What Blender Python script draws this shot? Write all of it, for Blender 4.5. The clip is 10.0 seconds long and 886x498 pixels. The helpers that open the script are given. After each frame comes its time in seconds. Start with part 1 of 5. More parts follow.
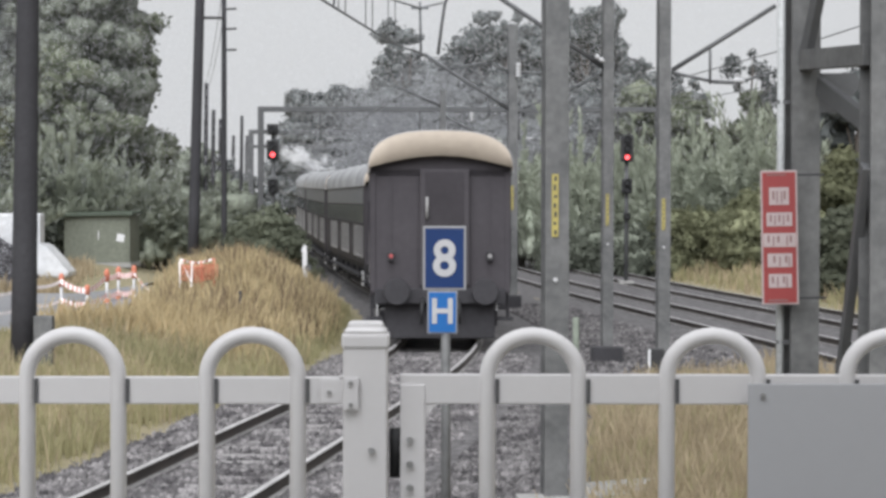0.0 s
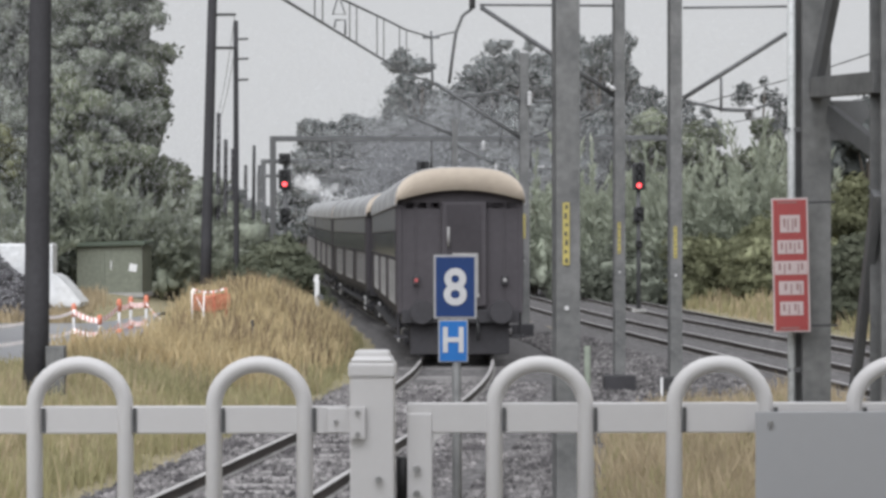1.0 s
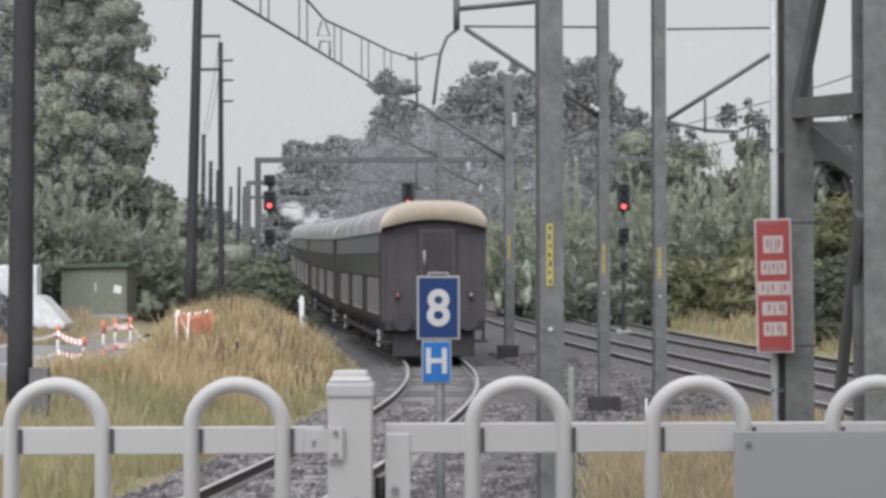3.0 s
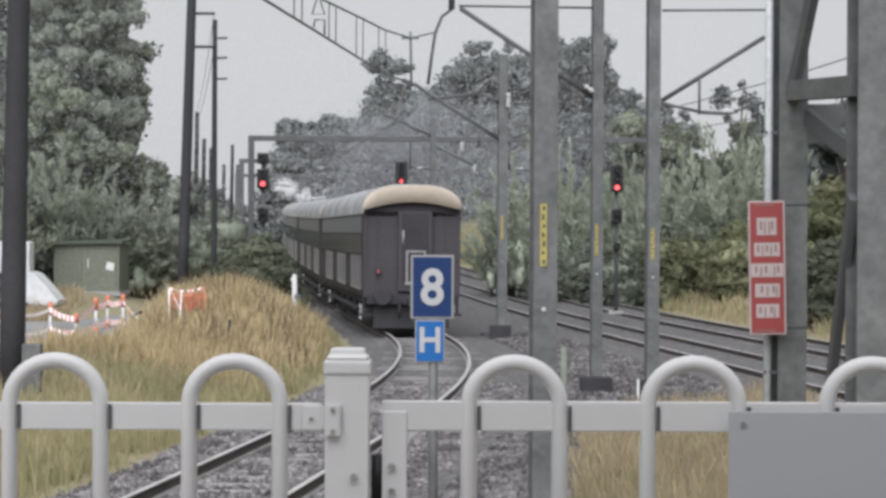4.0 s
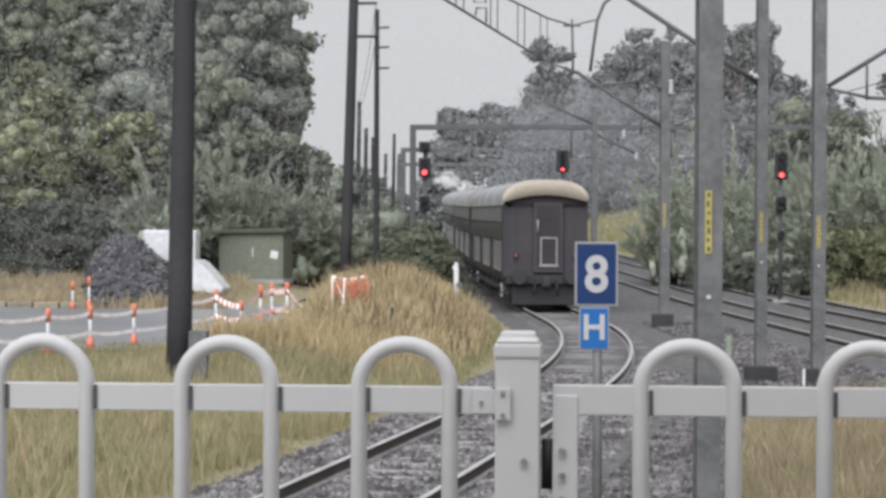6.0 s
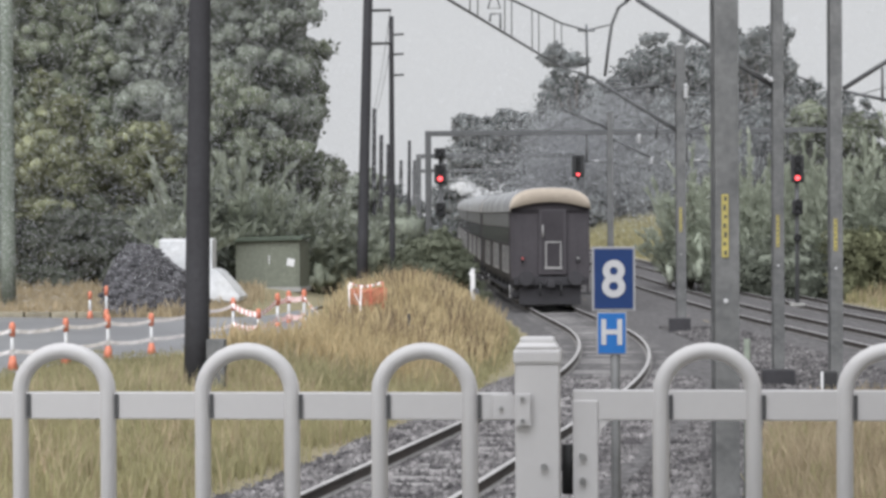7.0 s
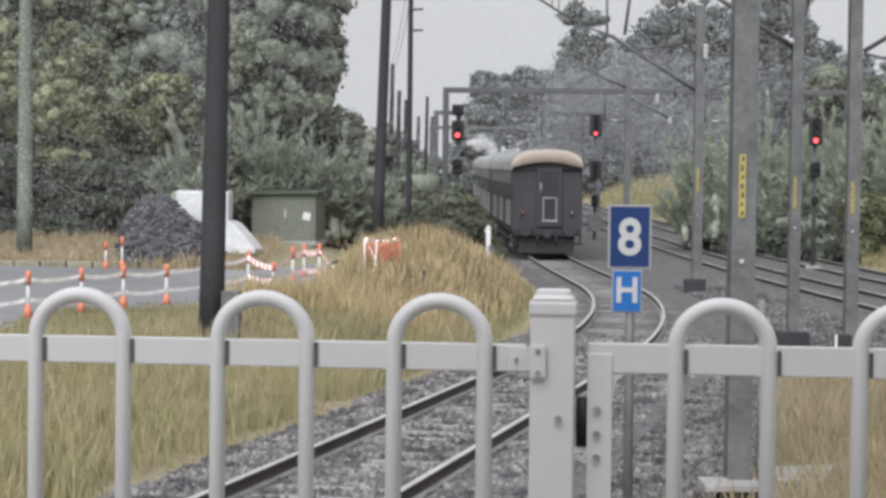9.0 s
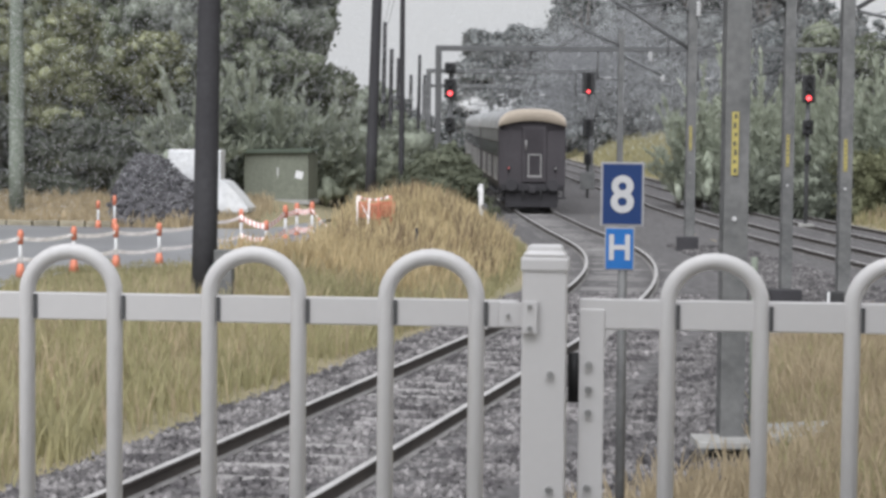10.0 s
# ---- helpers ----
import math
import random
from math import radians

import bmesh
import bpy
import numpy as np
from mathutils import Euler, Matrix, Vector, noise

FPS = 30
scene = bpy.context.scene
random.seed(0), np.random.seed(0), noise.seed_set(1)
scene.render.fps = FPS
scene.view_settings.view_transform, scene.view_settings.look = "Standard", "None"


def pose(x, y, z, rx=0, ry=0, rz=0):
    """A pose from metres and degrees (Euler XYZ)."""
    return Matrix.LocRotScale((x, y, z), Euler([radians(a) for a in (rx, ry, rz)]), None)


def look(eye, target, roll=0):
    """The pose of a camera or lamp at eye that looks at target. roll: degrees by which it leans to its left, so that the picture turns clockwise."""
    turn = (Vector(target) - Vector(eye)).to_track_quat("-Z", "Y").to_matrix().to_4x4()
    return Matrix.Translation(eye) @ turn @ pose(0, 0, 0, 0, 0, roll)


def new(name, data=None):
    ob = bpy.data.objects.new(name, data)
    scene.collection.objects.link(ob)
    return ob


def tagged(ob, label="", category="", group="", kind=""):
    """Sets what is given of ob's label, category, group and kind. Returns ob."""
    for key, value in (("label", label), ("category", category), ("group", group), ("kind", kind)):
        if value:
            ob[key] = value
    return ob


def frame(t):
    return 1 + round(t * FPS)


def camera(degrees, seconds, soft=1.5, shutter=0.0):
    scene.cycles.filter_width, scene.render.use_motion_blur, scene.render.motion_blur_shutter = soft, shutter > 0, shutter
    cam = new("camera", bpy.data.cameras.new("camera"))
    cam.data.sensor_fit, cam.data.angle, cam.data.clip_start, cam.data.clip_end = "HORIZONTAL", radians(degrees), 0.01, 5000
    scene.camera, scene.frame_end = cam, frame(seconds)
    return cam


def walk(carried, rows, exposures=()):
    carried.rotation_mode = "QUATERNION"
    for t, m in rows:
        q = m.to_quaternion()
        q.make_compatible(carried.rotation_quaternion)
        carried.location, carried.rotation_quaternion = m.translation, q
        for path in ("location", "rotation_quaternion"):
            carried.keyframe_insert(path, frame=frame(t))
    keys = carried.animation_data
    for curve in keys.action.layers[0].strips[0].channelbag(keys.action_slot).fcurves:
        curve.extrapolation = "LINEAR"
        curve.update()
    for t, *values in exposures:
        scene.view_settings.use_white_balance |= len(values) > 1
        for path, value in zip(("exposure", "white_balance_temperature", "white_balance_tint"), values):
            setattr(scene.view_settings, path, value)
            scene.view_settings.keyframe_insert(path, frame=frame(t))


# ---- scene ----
cam = camera(26.0, 10.0, soft=3.2)
PATH = [
    (0, (-0.003, -0.016, 2.699), (-0.002, 1.984, 2.658), 0.1),
    (0.5, (0.005, -0.024, 2.699), (-0.011, 1.976, 2.673), -0.1),
    (1, (0.01, -0.019, 2.699), (-0.002, 1.981, 2.688), -0.1),
    (1.5, (0.014, -0.045, 2.701), (0.007, 1.955, 2.706), -0.5),
    (2, (0.02, -0.029, 2.699), (0.023, 1.971, 2.712), -0.4),
    (3.3, (0.026, -0.016, 2.696), (0.03, 1.984, 2.705), -0.1),
    (3.5, (0.019, -0.047, 2.696), (0.031, 1.953, 2.698), -0.2),
    (4, (0.014, -0.033, 2.694), (0.025, 1.967, 2.684), 0.3),
    (4.5, (0.007, -0.031, 2.695), (0.002, 1.969, 2.702), 0.0),
    (5, (0.005, -0.021, 2.69), (-0.015, 1.979, 2.697), 0.2),
    (5.5, (0.005, -0.019, 2.685), (-0.102, 1.978, 2.687), 0.2),
    (5.7, (0.0, 0.009, 2.68), (-0.151, 2.003, 2.671), 0.5),
    (6.8, (-0.012, 0.005, 2.68), (-0.169, 1.999, 2.648), -0.2),
    (7, (-0.012, -0.002, 2.681), (-0.185, 1.99, 2.665), -0.3),
    (7.5, (-0.015, -0.021, 2.679), (-0.24, 1.966, 2.675), -0.5),
    (8, (-0.016, -0.014, 2.674), (-0.266, 1.97, 2.655), 0.2),
    (8.5, (-0.019, -0.023, 2.671), (-0.255, 1.963, 2.619), 0.5),
    (9, (-0.016, 0.002, 2.667), (-0.205, 1.992, 2.606), 0.7),
    (9.5, (-0.014, -0.001, 2.665), (-0.196, 1.989, 2.584), 0.6),
    (10, (-0.014, 0.012, 2.661), (-0.195, 2.001, 2.557), 0.6),
]
EXPOSURES = [(0, 0.20), (0.5, 0.19), (1, 0.10), (2, 0.10), (5.5, 0.10), (7, 0.14), (10, 0.14)]
walk(cam, [(t, look(eye, target, roll)) for t, eye, target, roll in PATH], EXPOSURES)
# ---------- world, sun, exposure ----------
world = bpy.data.worlds.new("overcast_sky")
scene.world = world
world.use_nodes = True
wn, wl = world.node_tree.nodes, world.node_tree.links
bg = wn["Background"]
sky = wn.new("ShaderNodeTexSky")
sky.sky_type = "NISHITA"
sky.sun_disc = False
sky.sun_elevation, sky.sun_rotation = radians(45), radians(190)
sky.air_density, sky.dust_density = 1.0, 6.0
hue = wn.new("ShaderNodeHueSaturation")
hue.inputs["Saturation"].default_value = 0.12
hue.inputs["Value"].default_value = 0.06
cloud = wn.new("ShaderNodeMix")
cloud.data_type = "RGBA"
cloud.inputs["Factor"].default_value = 0.85
cloud.inputs["B"].default_value = (0.655, 0.668, 0.69, 1)
wl.new(sky.outputs[0], hue.inputs["Color"])
wl.new(hue.outputs[0], cloud.inputs["A"])
wl.new(cloud.outputs["Result"], bg.inputs["Color"])
bg.inputs["Strength"].default_value = 1.0
sun_data = bpy.data.lights.new("sun", "SUN")
sun_data.energy, sun_data.angle, sun_data.color = 5.0, radians(70), (0.93, 0.95, 1.0)
sun = new("sun", sun_data)
sun.matrix_basis = look((0, 0, 60), (10, 60, 0))


# ---------- materials ----------
def mat(name, base, other=None, rough=0.7, metal=0.0, grain=40.0, patch=1.2, bump=0.2, rnd=0.0, spec=0.4, mix=(0.35, 0.7), speck=0.18):
    """A surface of two colours in patches, with fine grain, relief and a random tone for each piece."""
    m = bpy.data.materials.new(name)
    m.use_nodes = True
    n, l = m.node_tree.nodes, m.node_tree.links
    b = n["Principled BSDF"]
    b.inputs["Roughness"].default_value, b.inputs["Metallic"].default_value = rough, metal
    b.inputs["Specular IOR Level"].default_value = spec
    tc = n.new("ShaderNodeTexCoord")
    big, fine = n.new("ShaderNodeTexNoise"), n.new("ShaderNodeTexNoise")
    big.inputs["Scale"].default_value, fine.inputs["Scale"].default_value = patch, grain
    big.inputs["Detail"].default_value, fine.inputs["Detail"].default_value = 4, 3
    l.new(tc.outputs["Object"], big.inputs["Vector"])
    l.new(tc.outputs["Object"], fine.inputs["Vector"])
    ramp = n.new("ShaderNodeMapRange")
    ramp.inputs["From Min"].default_value, ramp.inputs["From Max"].default_value = mix
    l.new(big.outputs["Fac"], ramp.inputs["Value"])
    mx = n.new("ShaderNodeMix")
    mx.data_type = "RGBA"
    mx.inputs["A"].default_value = (*base, 1)
    mx.inputs["B"].default_value = (*(other or [c * 0.75 for c in base]), 1)
    l.new(ramp.outputs[0], mx.inputs["Factor"])
    vary = n.new("ShaderNodeHueSaturation")
    tone = n.new("ShaderNodeMapRange")
    tone.inputs["To Min"].default_value, tone.inputs["To Max"].default_value = 1 - speck, 1 + speck
    tone.inputs["From Min"].default_value, tone.inputs["From Max"].default_value = 0.25, 0.75
    l.new(fine.outputs["Fac"], tone.inputs["Value"])
    out = tone.outputs[0]
    if rnd:
        geo, obj = n.new("ShaderNodeNewGeometry"), n.new("ShaderNodeObjectInfo")
        add, rr, mul = n.new("ShaderNodeMath"), n.new("ShaderNodeMapRange"), n.new("ShaderNodeMath")
        add.operation, mul.operation = "ADD", "MULTIPLY"
        l.new(geo.outputs["Random Per Island"], add.inputs[0])
        l.new(obj.outputs["Random"], add.inputs[1])
        rr.inputs["From Max"].default_value = 2.0
        rr.inputs["To Min"].default_value, rr.inputs["To Max"].default_value = 1 - rnd, 1 + rnd
        l.new(add.outputs[0], rr.inputs["Value"])
        l.new(rr.outputs[0], mul.inputs[0])
        l.new(out, mul.inputs[1])
        out = mul.outputs[0]
    l.new(out, vary.inputs["Value"])
    l.new(mx.outputs["Result"], vary.inputs["Color"])
    l.new(vary.outputs[0], b.inputs["Base Color"])
    if bump:
        bp = n.new("ShaderNodeBump")
        bp.inputs["Strength"].default_value, bp.inputs["Distance"].default_value = bump, 0.01
        l.new(fine.outputs["Fac"], bp.inputs["Height"])
        l.new(bp.outputs[0], b.inputs["Normal"])
    return m


INNER = {}  # the close mass of twigs and leaves inside a crown, by its leaf


def leafy(name, base, other, rnd=0.35, patch=0.35):
    """Thin leaves: part of the light that falls on one side comes out at the other."""
    m = mat(name, base, other, rough=0.75, grain=3.0, patch=patch, bump=0, rnd=rnd, spec=0.2)
    n, l = m.node_tree.nodes, m.node_tree.links
    b, out = n["Principled BSDF"], n["Material Output"]
    tr, mx = n.new("ShaderNodeBsdfTranslucent"), n.new("ShaderNodeMixShader")
    mx.inputs[0].default_value = 0.55
    l.new(b.inputs["Base Color"].links[0].from_socket, tr.inputs["Color"])
    l.new(b.outputs[0], mx.inputs[1])
    l.new(tr.outputs[0], mx.inputs[2])
    l.new(mx.outputs[0], out.inputs["Surface"])
    INNER[m] = mat(name + "_mass", base, other, rough=0.9, grain=5.0, patch=1.4, bump=0.6, rnd=rnd * 0.6, spec=0.1, speck=0.35)
    return m


def glow(name, colour, power):
    m = bpy.data.materials.new(name)
    m.use_nodes = True
    b = m.node_tree.nodes["Principled BSDF"]
    b.inputs["Base Color"].default_value = (*colour, 1)
    b.inputs["Emission Color"].default_value = (*colour, 1)
    b.inputs["Emission Strength"].default_value = power
    return m


def vapour(name, colour, dense=1.0):
    """Fine flecks of vapour, lit alike from before and behind."""
    m = bpy.data.materials.new(name)
    m.use_nodes = True
    n, l = m.node_tree.nodes, m.node_tree.links
    b, out = n["Principled BSDF"], n["Material Output"]
    b.inputs["Base Color"].default_value = (*colour, 1)
    b.inputs["Roughness"].default_value = 1.0
    b.inputs["Specular IOR Level"].default_value = 0.0
    tr, mx = n.new("ShaderNodeBsdfTranslucent"), n.new("ShaderNodeMixShader")
    thin, clear = n.new("ShaderNodeMixShader"), n.new("ShaderNodeBsdfTransparent")
    tr.inputs["Color"].default_value = (*colour, 1)
    mx.inputs[0].default_value, thin.inputs[0].default_value = 0.5, dense
    l.new(b.outputs[0], mx.inputs[1])
    l.new(tr.outputs[0], mx.inputs[2])
    l.new(clear.outputs[0], thin.inputs[1])
    l.new(mx.outputs[0], thin.inputs[2])
    l.new(thin.outputs[0], out.inputs["Surface"])
    return m


M_fence = mat("white_powder_coat", (0.565, 0.553, 0.553), (0.54, 0.528, 0.528), rough=0.4, grain=60, patch=1.2, bump=0.0, mix=(0.3, 0.8), speck=0.012)
M_panel = mat("grey_painted_sheet", (0.385, 0.388, 0.402), (0.36, 0.363, 0.376), rough=0.5, grain=30, patch=1.0, bump=0.0, mix=(0.2, 0.9), speck=0.012)
M_black = mat("black_rubber_plastic", (0.02, 0.02, 0.021), rough=0.6, grain=30)
M_bolt = mat("zinc_bolt", (0.42, 0.42, 0.42), rough=0.4, metal=0.8, grain=60)
M_galv = mat("weathered_galvanised_steel", (0.120, 0.120, 0.119), (0.074, 0.075, 0.075), rough=0.6, metal=0.1, grain=14, patch=2.6, bump=0.1, speck=0.2)
M_galvd = mat("dark_steel", (0.086, 0.087, 0.089), (0.062, 0.063, 0.065), rough=0.6, metal=0.1, grain=12, patch=1.4, bump=0.1, speck=0.1)
M_pipe = mat("pale_conduit", (0.42, 0.43, 0.43), (0.34, 0.35, 0.35), rough=0.5, grain=30)
M_wood = mat("tarred_timber_pole", (0.032, 0.0312, 0.0344), (0.0224, 0.0216, 0.024), rough=0.85, grain=14, patch=0.8, bump=0.4)
M_greenpole = mat("mossy_grey_pole", (0.145, 0.162, 0.132), (0.111, 0.126, 0.102), rough=0.85, grain=14, patch=0.7)
M_wire = mat("oxidised_copper_wire", (0.12, 0.125, 0.13), rough=0.6, grain=20)
M_insul = mat("white_porcelain", (0.42, 0.42, 0.42), rough=0.25, grain=20)
M_yellow = mat("yellow_label", (0.33, 0.275, 0.075), (0.26, 0.22, 0.065), rough=0.55, grain=30)
M_dk = mat("dark_lettering", (0.05, 0.05, 0.045), rough=0.6)
M_blue = mat("navy_sign_face", (0.0065, 0.024, 0.088), (0.0055, 0.0205, 0.077), rough=0.5, grain=20, bump=0, speck=0.04, spec=0.2)
M_azure = mat("azure_sign_face", (0.012, 0.092, 0.28), (0.011, 0.080, 0.24), rough=0.5, grain=20, bump=0, speck=0.04, spec=0.2)
M_white = mat("white_sign_paint", (0.53, 0.53, 0.53), (0.48, 0.48, 0.48), rough=0.5, grain=20, bump=0)
M_signw = mat("dull_white_sign_paint", (0.33, 0.33, 0.335), (0.28, 0.28, 0.285), rough=0.55, grain=20, bump=0, speck=0.05)
M_border = mat("weathered_sign_border", (0.225, 0.225, 0.23), (0.18, 0.18, 0.185), rough=0.6, grain=20, bump=0, speck=0.05)
M_pinkw = mat("stained_white_sign_lettering", (0.31, 0.255, 0.25), (0.25, 0.205, 0.20), rough=0.6, grain=25, bump=0, speck=0.08)
M_stroke = mat("faded_red_lettering", (0.13, 0.075, 0.072), (0.19, 0.11, 0.105), rough=0.6, grain=25, bump=0, speck=0.08)
M_red = mat("red_sign_face", (0.19, 0.023, 0.022), (0.155, 0.019, 0.018), rough=0.5, grain=20, bump=0, speck=0.05)
M_rail = mat("rusty_rail_side", (0.06, 0.0496, 0.044), (0.04, 0.0344, 0.032), rough=0.75, grain=30, patch=2)
M_railtop = mat("worn_rail_head", (0.40, 0.39, 0.385), (0.30, 0.29, 0.285), rough=0.38, grain=30, patch=2, bump=0.05)
M_sleeper = mat("weathered_sleeper", (0.26, 0.25, 0.245), (0.16, 0.152, 0.148), rough=0.9, grain=18, patch=2.5, rnd=0.2)
M_ballast = mat("grey_ballast_bed", (0.118, 0.112, 0.113), (0.050, 0.047, 0.048), rough=0.95, grain=9, patch=5.0, bump=1.0, speck=0.45)
M_stone = mat("broken_ballast_stone", (0.158, 0.149, 0.148), (0.048, 0.044, 0.046), rough=0.9, grain=20, patch=3, bump=0.2, rnd=0.95, mix=(0.4, 0.62))
M_asphalt = mat("worn_wet_asphalt", (0.208, 0.208, 0.216), (0.16, 0.16, 0.168), rough=0.42, grain=12, patch=0.25, bump=0.2)
M_conc = mat("stained_concrete", (0.288, 0.284, 0.272), (0.216, 0.212, 0.2), rough=0.9, grain=12, patch=1.0)
M_kerbdk = mat("dirty_kerb_block", (0.24, 0.216, 0.16), (0.144, 0.128, 0.096), rough=0.9, grain=12, patch=1.5, rnd=0.4)
M_shed = mat("olive_painted_steel", (0.142, 0.150, 0.120), (0.12, 0.128, 0.102), rough=0.6, grain=10, patch=0.8, bump=0.05, spec=0.2)
M_shedroof = mat("dark_green_roof_sheet", (0.055, 0.07, 0.05), rough=0.55, grain=10)
M_tarp = mat("white_tarpaulin", (0.54, 0.54, 0.54), (0.46, 0.467, 0.475), rough=0.5, grain=6, patch=1.5, bump=0.1)
M_rubble = mat("dark_rubble", (0.095, 0.092, 0.098), (0.05, 0.048, 0.053), rough=0.9, grain=10, patch=2, rnd=0.6)
M_orange = mat("orange_plastic", (0.50, 0.175, 0.105), (0.44, 0.13, 0.075), rough=0.5, grain=15, bump=0.05)
M_tapered = mat("faded_red_tape_stripe", (0.62, 0.30, 0.26), (0.52, 0.24, 0.20), rough=0.5, grain=8, bump=0.05)
M_tape = mat("white_barrier_tape", (0.80, 0.77, 0.76), (0.72, 0.68, 0.67), rough=0.5, grain=8, bump=0.05)
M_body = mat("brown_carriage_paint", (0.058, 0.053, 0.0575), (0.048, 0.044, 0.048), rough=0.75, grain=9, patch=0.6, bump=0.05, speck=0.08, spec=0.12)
# Darker copy of the body brown: the end door's recess shade as colour.
M_bodyd = mat("recess_shade_brown", (0.045, 0.041, 0.045), rough=0.75, grain=9, speck=0.08, spec=0.12)
M_roof = mat("cream_roof_paint", (0.41, 0.352, 0.29), (0.36, 0.308, 0.252), rough=0.6, grain=6, patch=0.7, bump=0.05, speck=0.06)
M_rooft = mat("pale_grey_roof_canvas", (0.36, 0.362, 0.368), (0.20, 0.203, 0.208), rough=0.65, grain=6, patch=0.5, bump=0.1)
# The fanlights' pale grey base holds the sky's reflection as colour.
M_fan = mat("sky_tinted_fanlight_glass", (0.137, 0.139, 0.145), (0.105, 0.107, 0.112), rough=0.5, grain=8, speck=0.1, spec=0.25)
M_pale = mat("pale_window_frame", (0.25, 0.245, 0.24), (0.20, 0.196, 0.192), rough=0.6, grain=12)
M_under = mat("black_underframe", (0.034, 0.0323, 0.0357), (0.0255, 0.0247, 0.0272), rough=0.85, grain=10)
M_glass = mat("dark_carriage_glass", (0.03, 0.031, 0.034), rough=0.12, grain=4, bump=0, spec=0.6)
M_lamp = glow("red_signal_light", (1.0, 0.09, 0.10), 2.6)
M_tail = glow("red_tail_lamp", (0.30, 0.05, 0.05), 0.02)
M_smoke = vapour("grey_coal_smoke", (0.33, 0.335, 0.35))
M_mist = vapour("pale_damp_mist", (0.74, 0.75, 0.77))
M_steam = vapour("white_steam", (0.85, 0.85, 0.86))
M_bark = mat("grey_brown_bark", (0.12, 0.10, 0.085), (0.08, 0.07, 0.06), rough=0.9, grain=10, patch=1.0, bump=0.5)
L_dark = leafy("dark_conifer_leaf", (0.142, 0.152, 0.125), (0.108, 0.118, 0.097), rnd=0.10)
L_mid = leafy("mid_green_leaf", (0.140, 0.150, 0.108), (0.10, 0.112, 0.08), rnd=0.14)
L_yel = leafy("yellow_green_leaf", (0.19, 0.195, 0.118), (0.135, 0.143, 0.088), rnd=0.2)
L_grey = leafy("grey_green_leaf", (0.38, 0.405, 0.33), (0.27, 0.295, 0.235), rnd=0.3)
L_bush = leafy("dull_green_bush_leaf", (0.185, 0.20, 0.145), (0.13, 0.145, 0.105), rnd=0.2)
L_pale = leafy("pale_grey_green_leaf", (0.19, 0.205, 0.165), (0.14, 0.155, 0.125), rnd=0.2)
# Leaf of the distant trees; its grey puts some haze into the colour.
L_far = leafy("haze_greyed_leaf", (0.108, 0.115, 0.113), (0.082, 0.089, 0.088), rnd=0.08)
L_grass = leafy("green_grass_blade", (0.36, 0.328, 0.190), (0.285, 0.270, 0.155), rnd=0.3, patch=0.5)
L_brown = leafy("dead_brown_stalk", (0.20, 0.15, 0.10), (0.15, 0.115, 0.08), rnd=0.3, patch=0.4)
L_mound = leafy("golden_dry_blade", (0.51, 0.42, 0.26), (0.39, 0.31, 0.18), rnd=0.35, patch=0.6)
L_straw = leafy("dry_straw_blade", (0.465, 0.385, 0.265), (0.37, 0.305, 0.205), rnd=0.32, patch=0.4)


def ground_material():
    m = mat("grassy_soil", (0.19, 0.17, 0.10), (0.235, 0.197, 0.128), rough=0.95, grain=6, patch=0.22, bump=0.6)
    return m


M_ground = ground_material()


# ---------- mesh helpers ----------
def origin_of(ob):
    v = Vector((0, 0, 0))
    while ob:
        v += ob.location
        ob = ob.parent
    return v


def thing(name, at=(0, 0, 0), label="", category="", group="", kind=""):
    ob = new(name)
    ob.location = at
    return tagged(ob, label, category, group, kind)


def part(name, bm, material, parent, label="", smooth=False):
    """Links a bmesh or mesh, given in world space, as one mesh object under a thing or a part."""
    if isinstance(bm, bmesh.types.BMesh):
        me = bpy.data.meshes.new(name)
        bm.to_mesh(me)
        bm.free()
    else:
        me = bm
    for mm in material if isinstance(material, (list, tuple)) else (material,):
        me.materials.append(mm)
    if parent is not None:
        me.transform(Matrix.Translation(-origin_of(parent)))
    if smooth:
        for p in me.polygons:
            p.use_smooth = True
    ob = new(name, me)
    ob.parent = parent
    return tagged(ob, label)


def box(bm, c, s, m=None, bevel=0.0):
    """A box of size s about c, turned by the matrix m about its centre."""
    r = bmesh.ops.create_cube(bm, size=1.0)
    vs = r["verts"]
    bmesh.ops.scale(bm, vec=s, verts=vs)
    if bevel:
        es = {e for v in vs for e in v.link_edges}
        rb = bmesh.ops.bevel(bm, geom=list(es), offset=bevel, segments=2, affect="EDGES", profile=0.6)
        vs = list({v for f in rb["faces"] for v in f.verts} | {v for v in vs if v.is_valid})
    if m is not None:
        bmesh.ops.transform(bm, matrix=m, verts=vs)
    bmesh.ops.translate(bm, vec=c, verts=vs)
    return vs


def boxed(c, s, m=None, bevel=0.0):
    bm = bmesh.new()
    box(bm, c, s, m, bevel)
    return bm


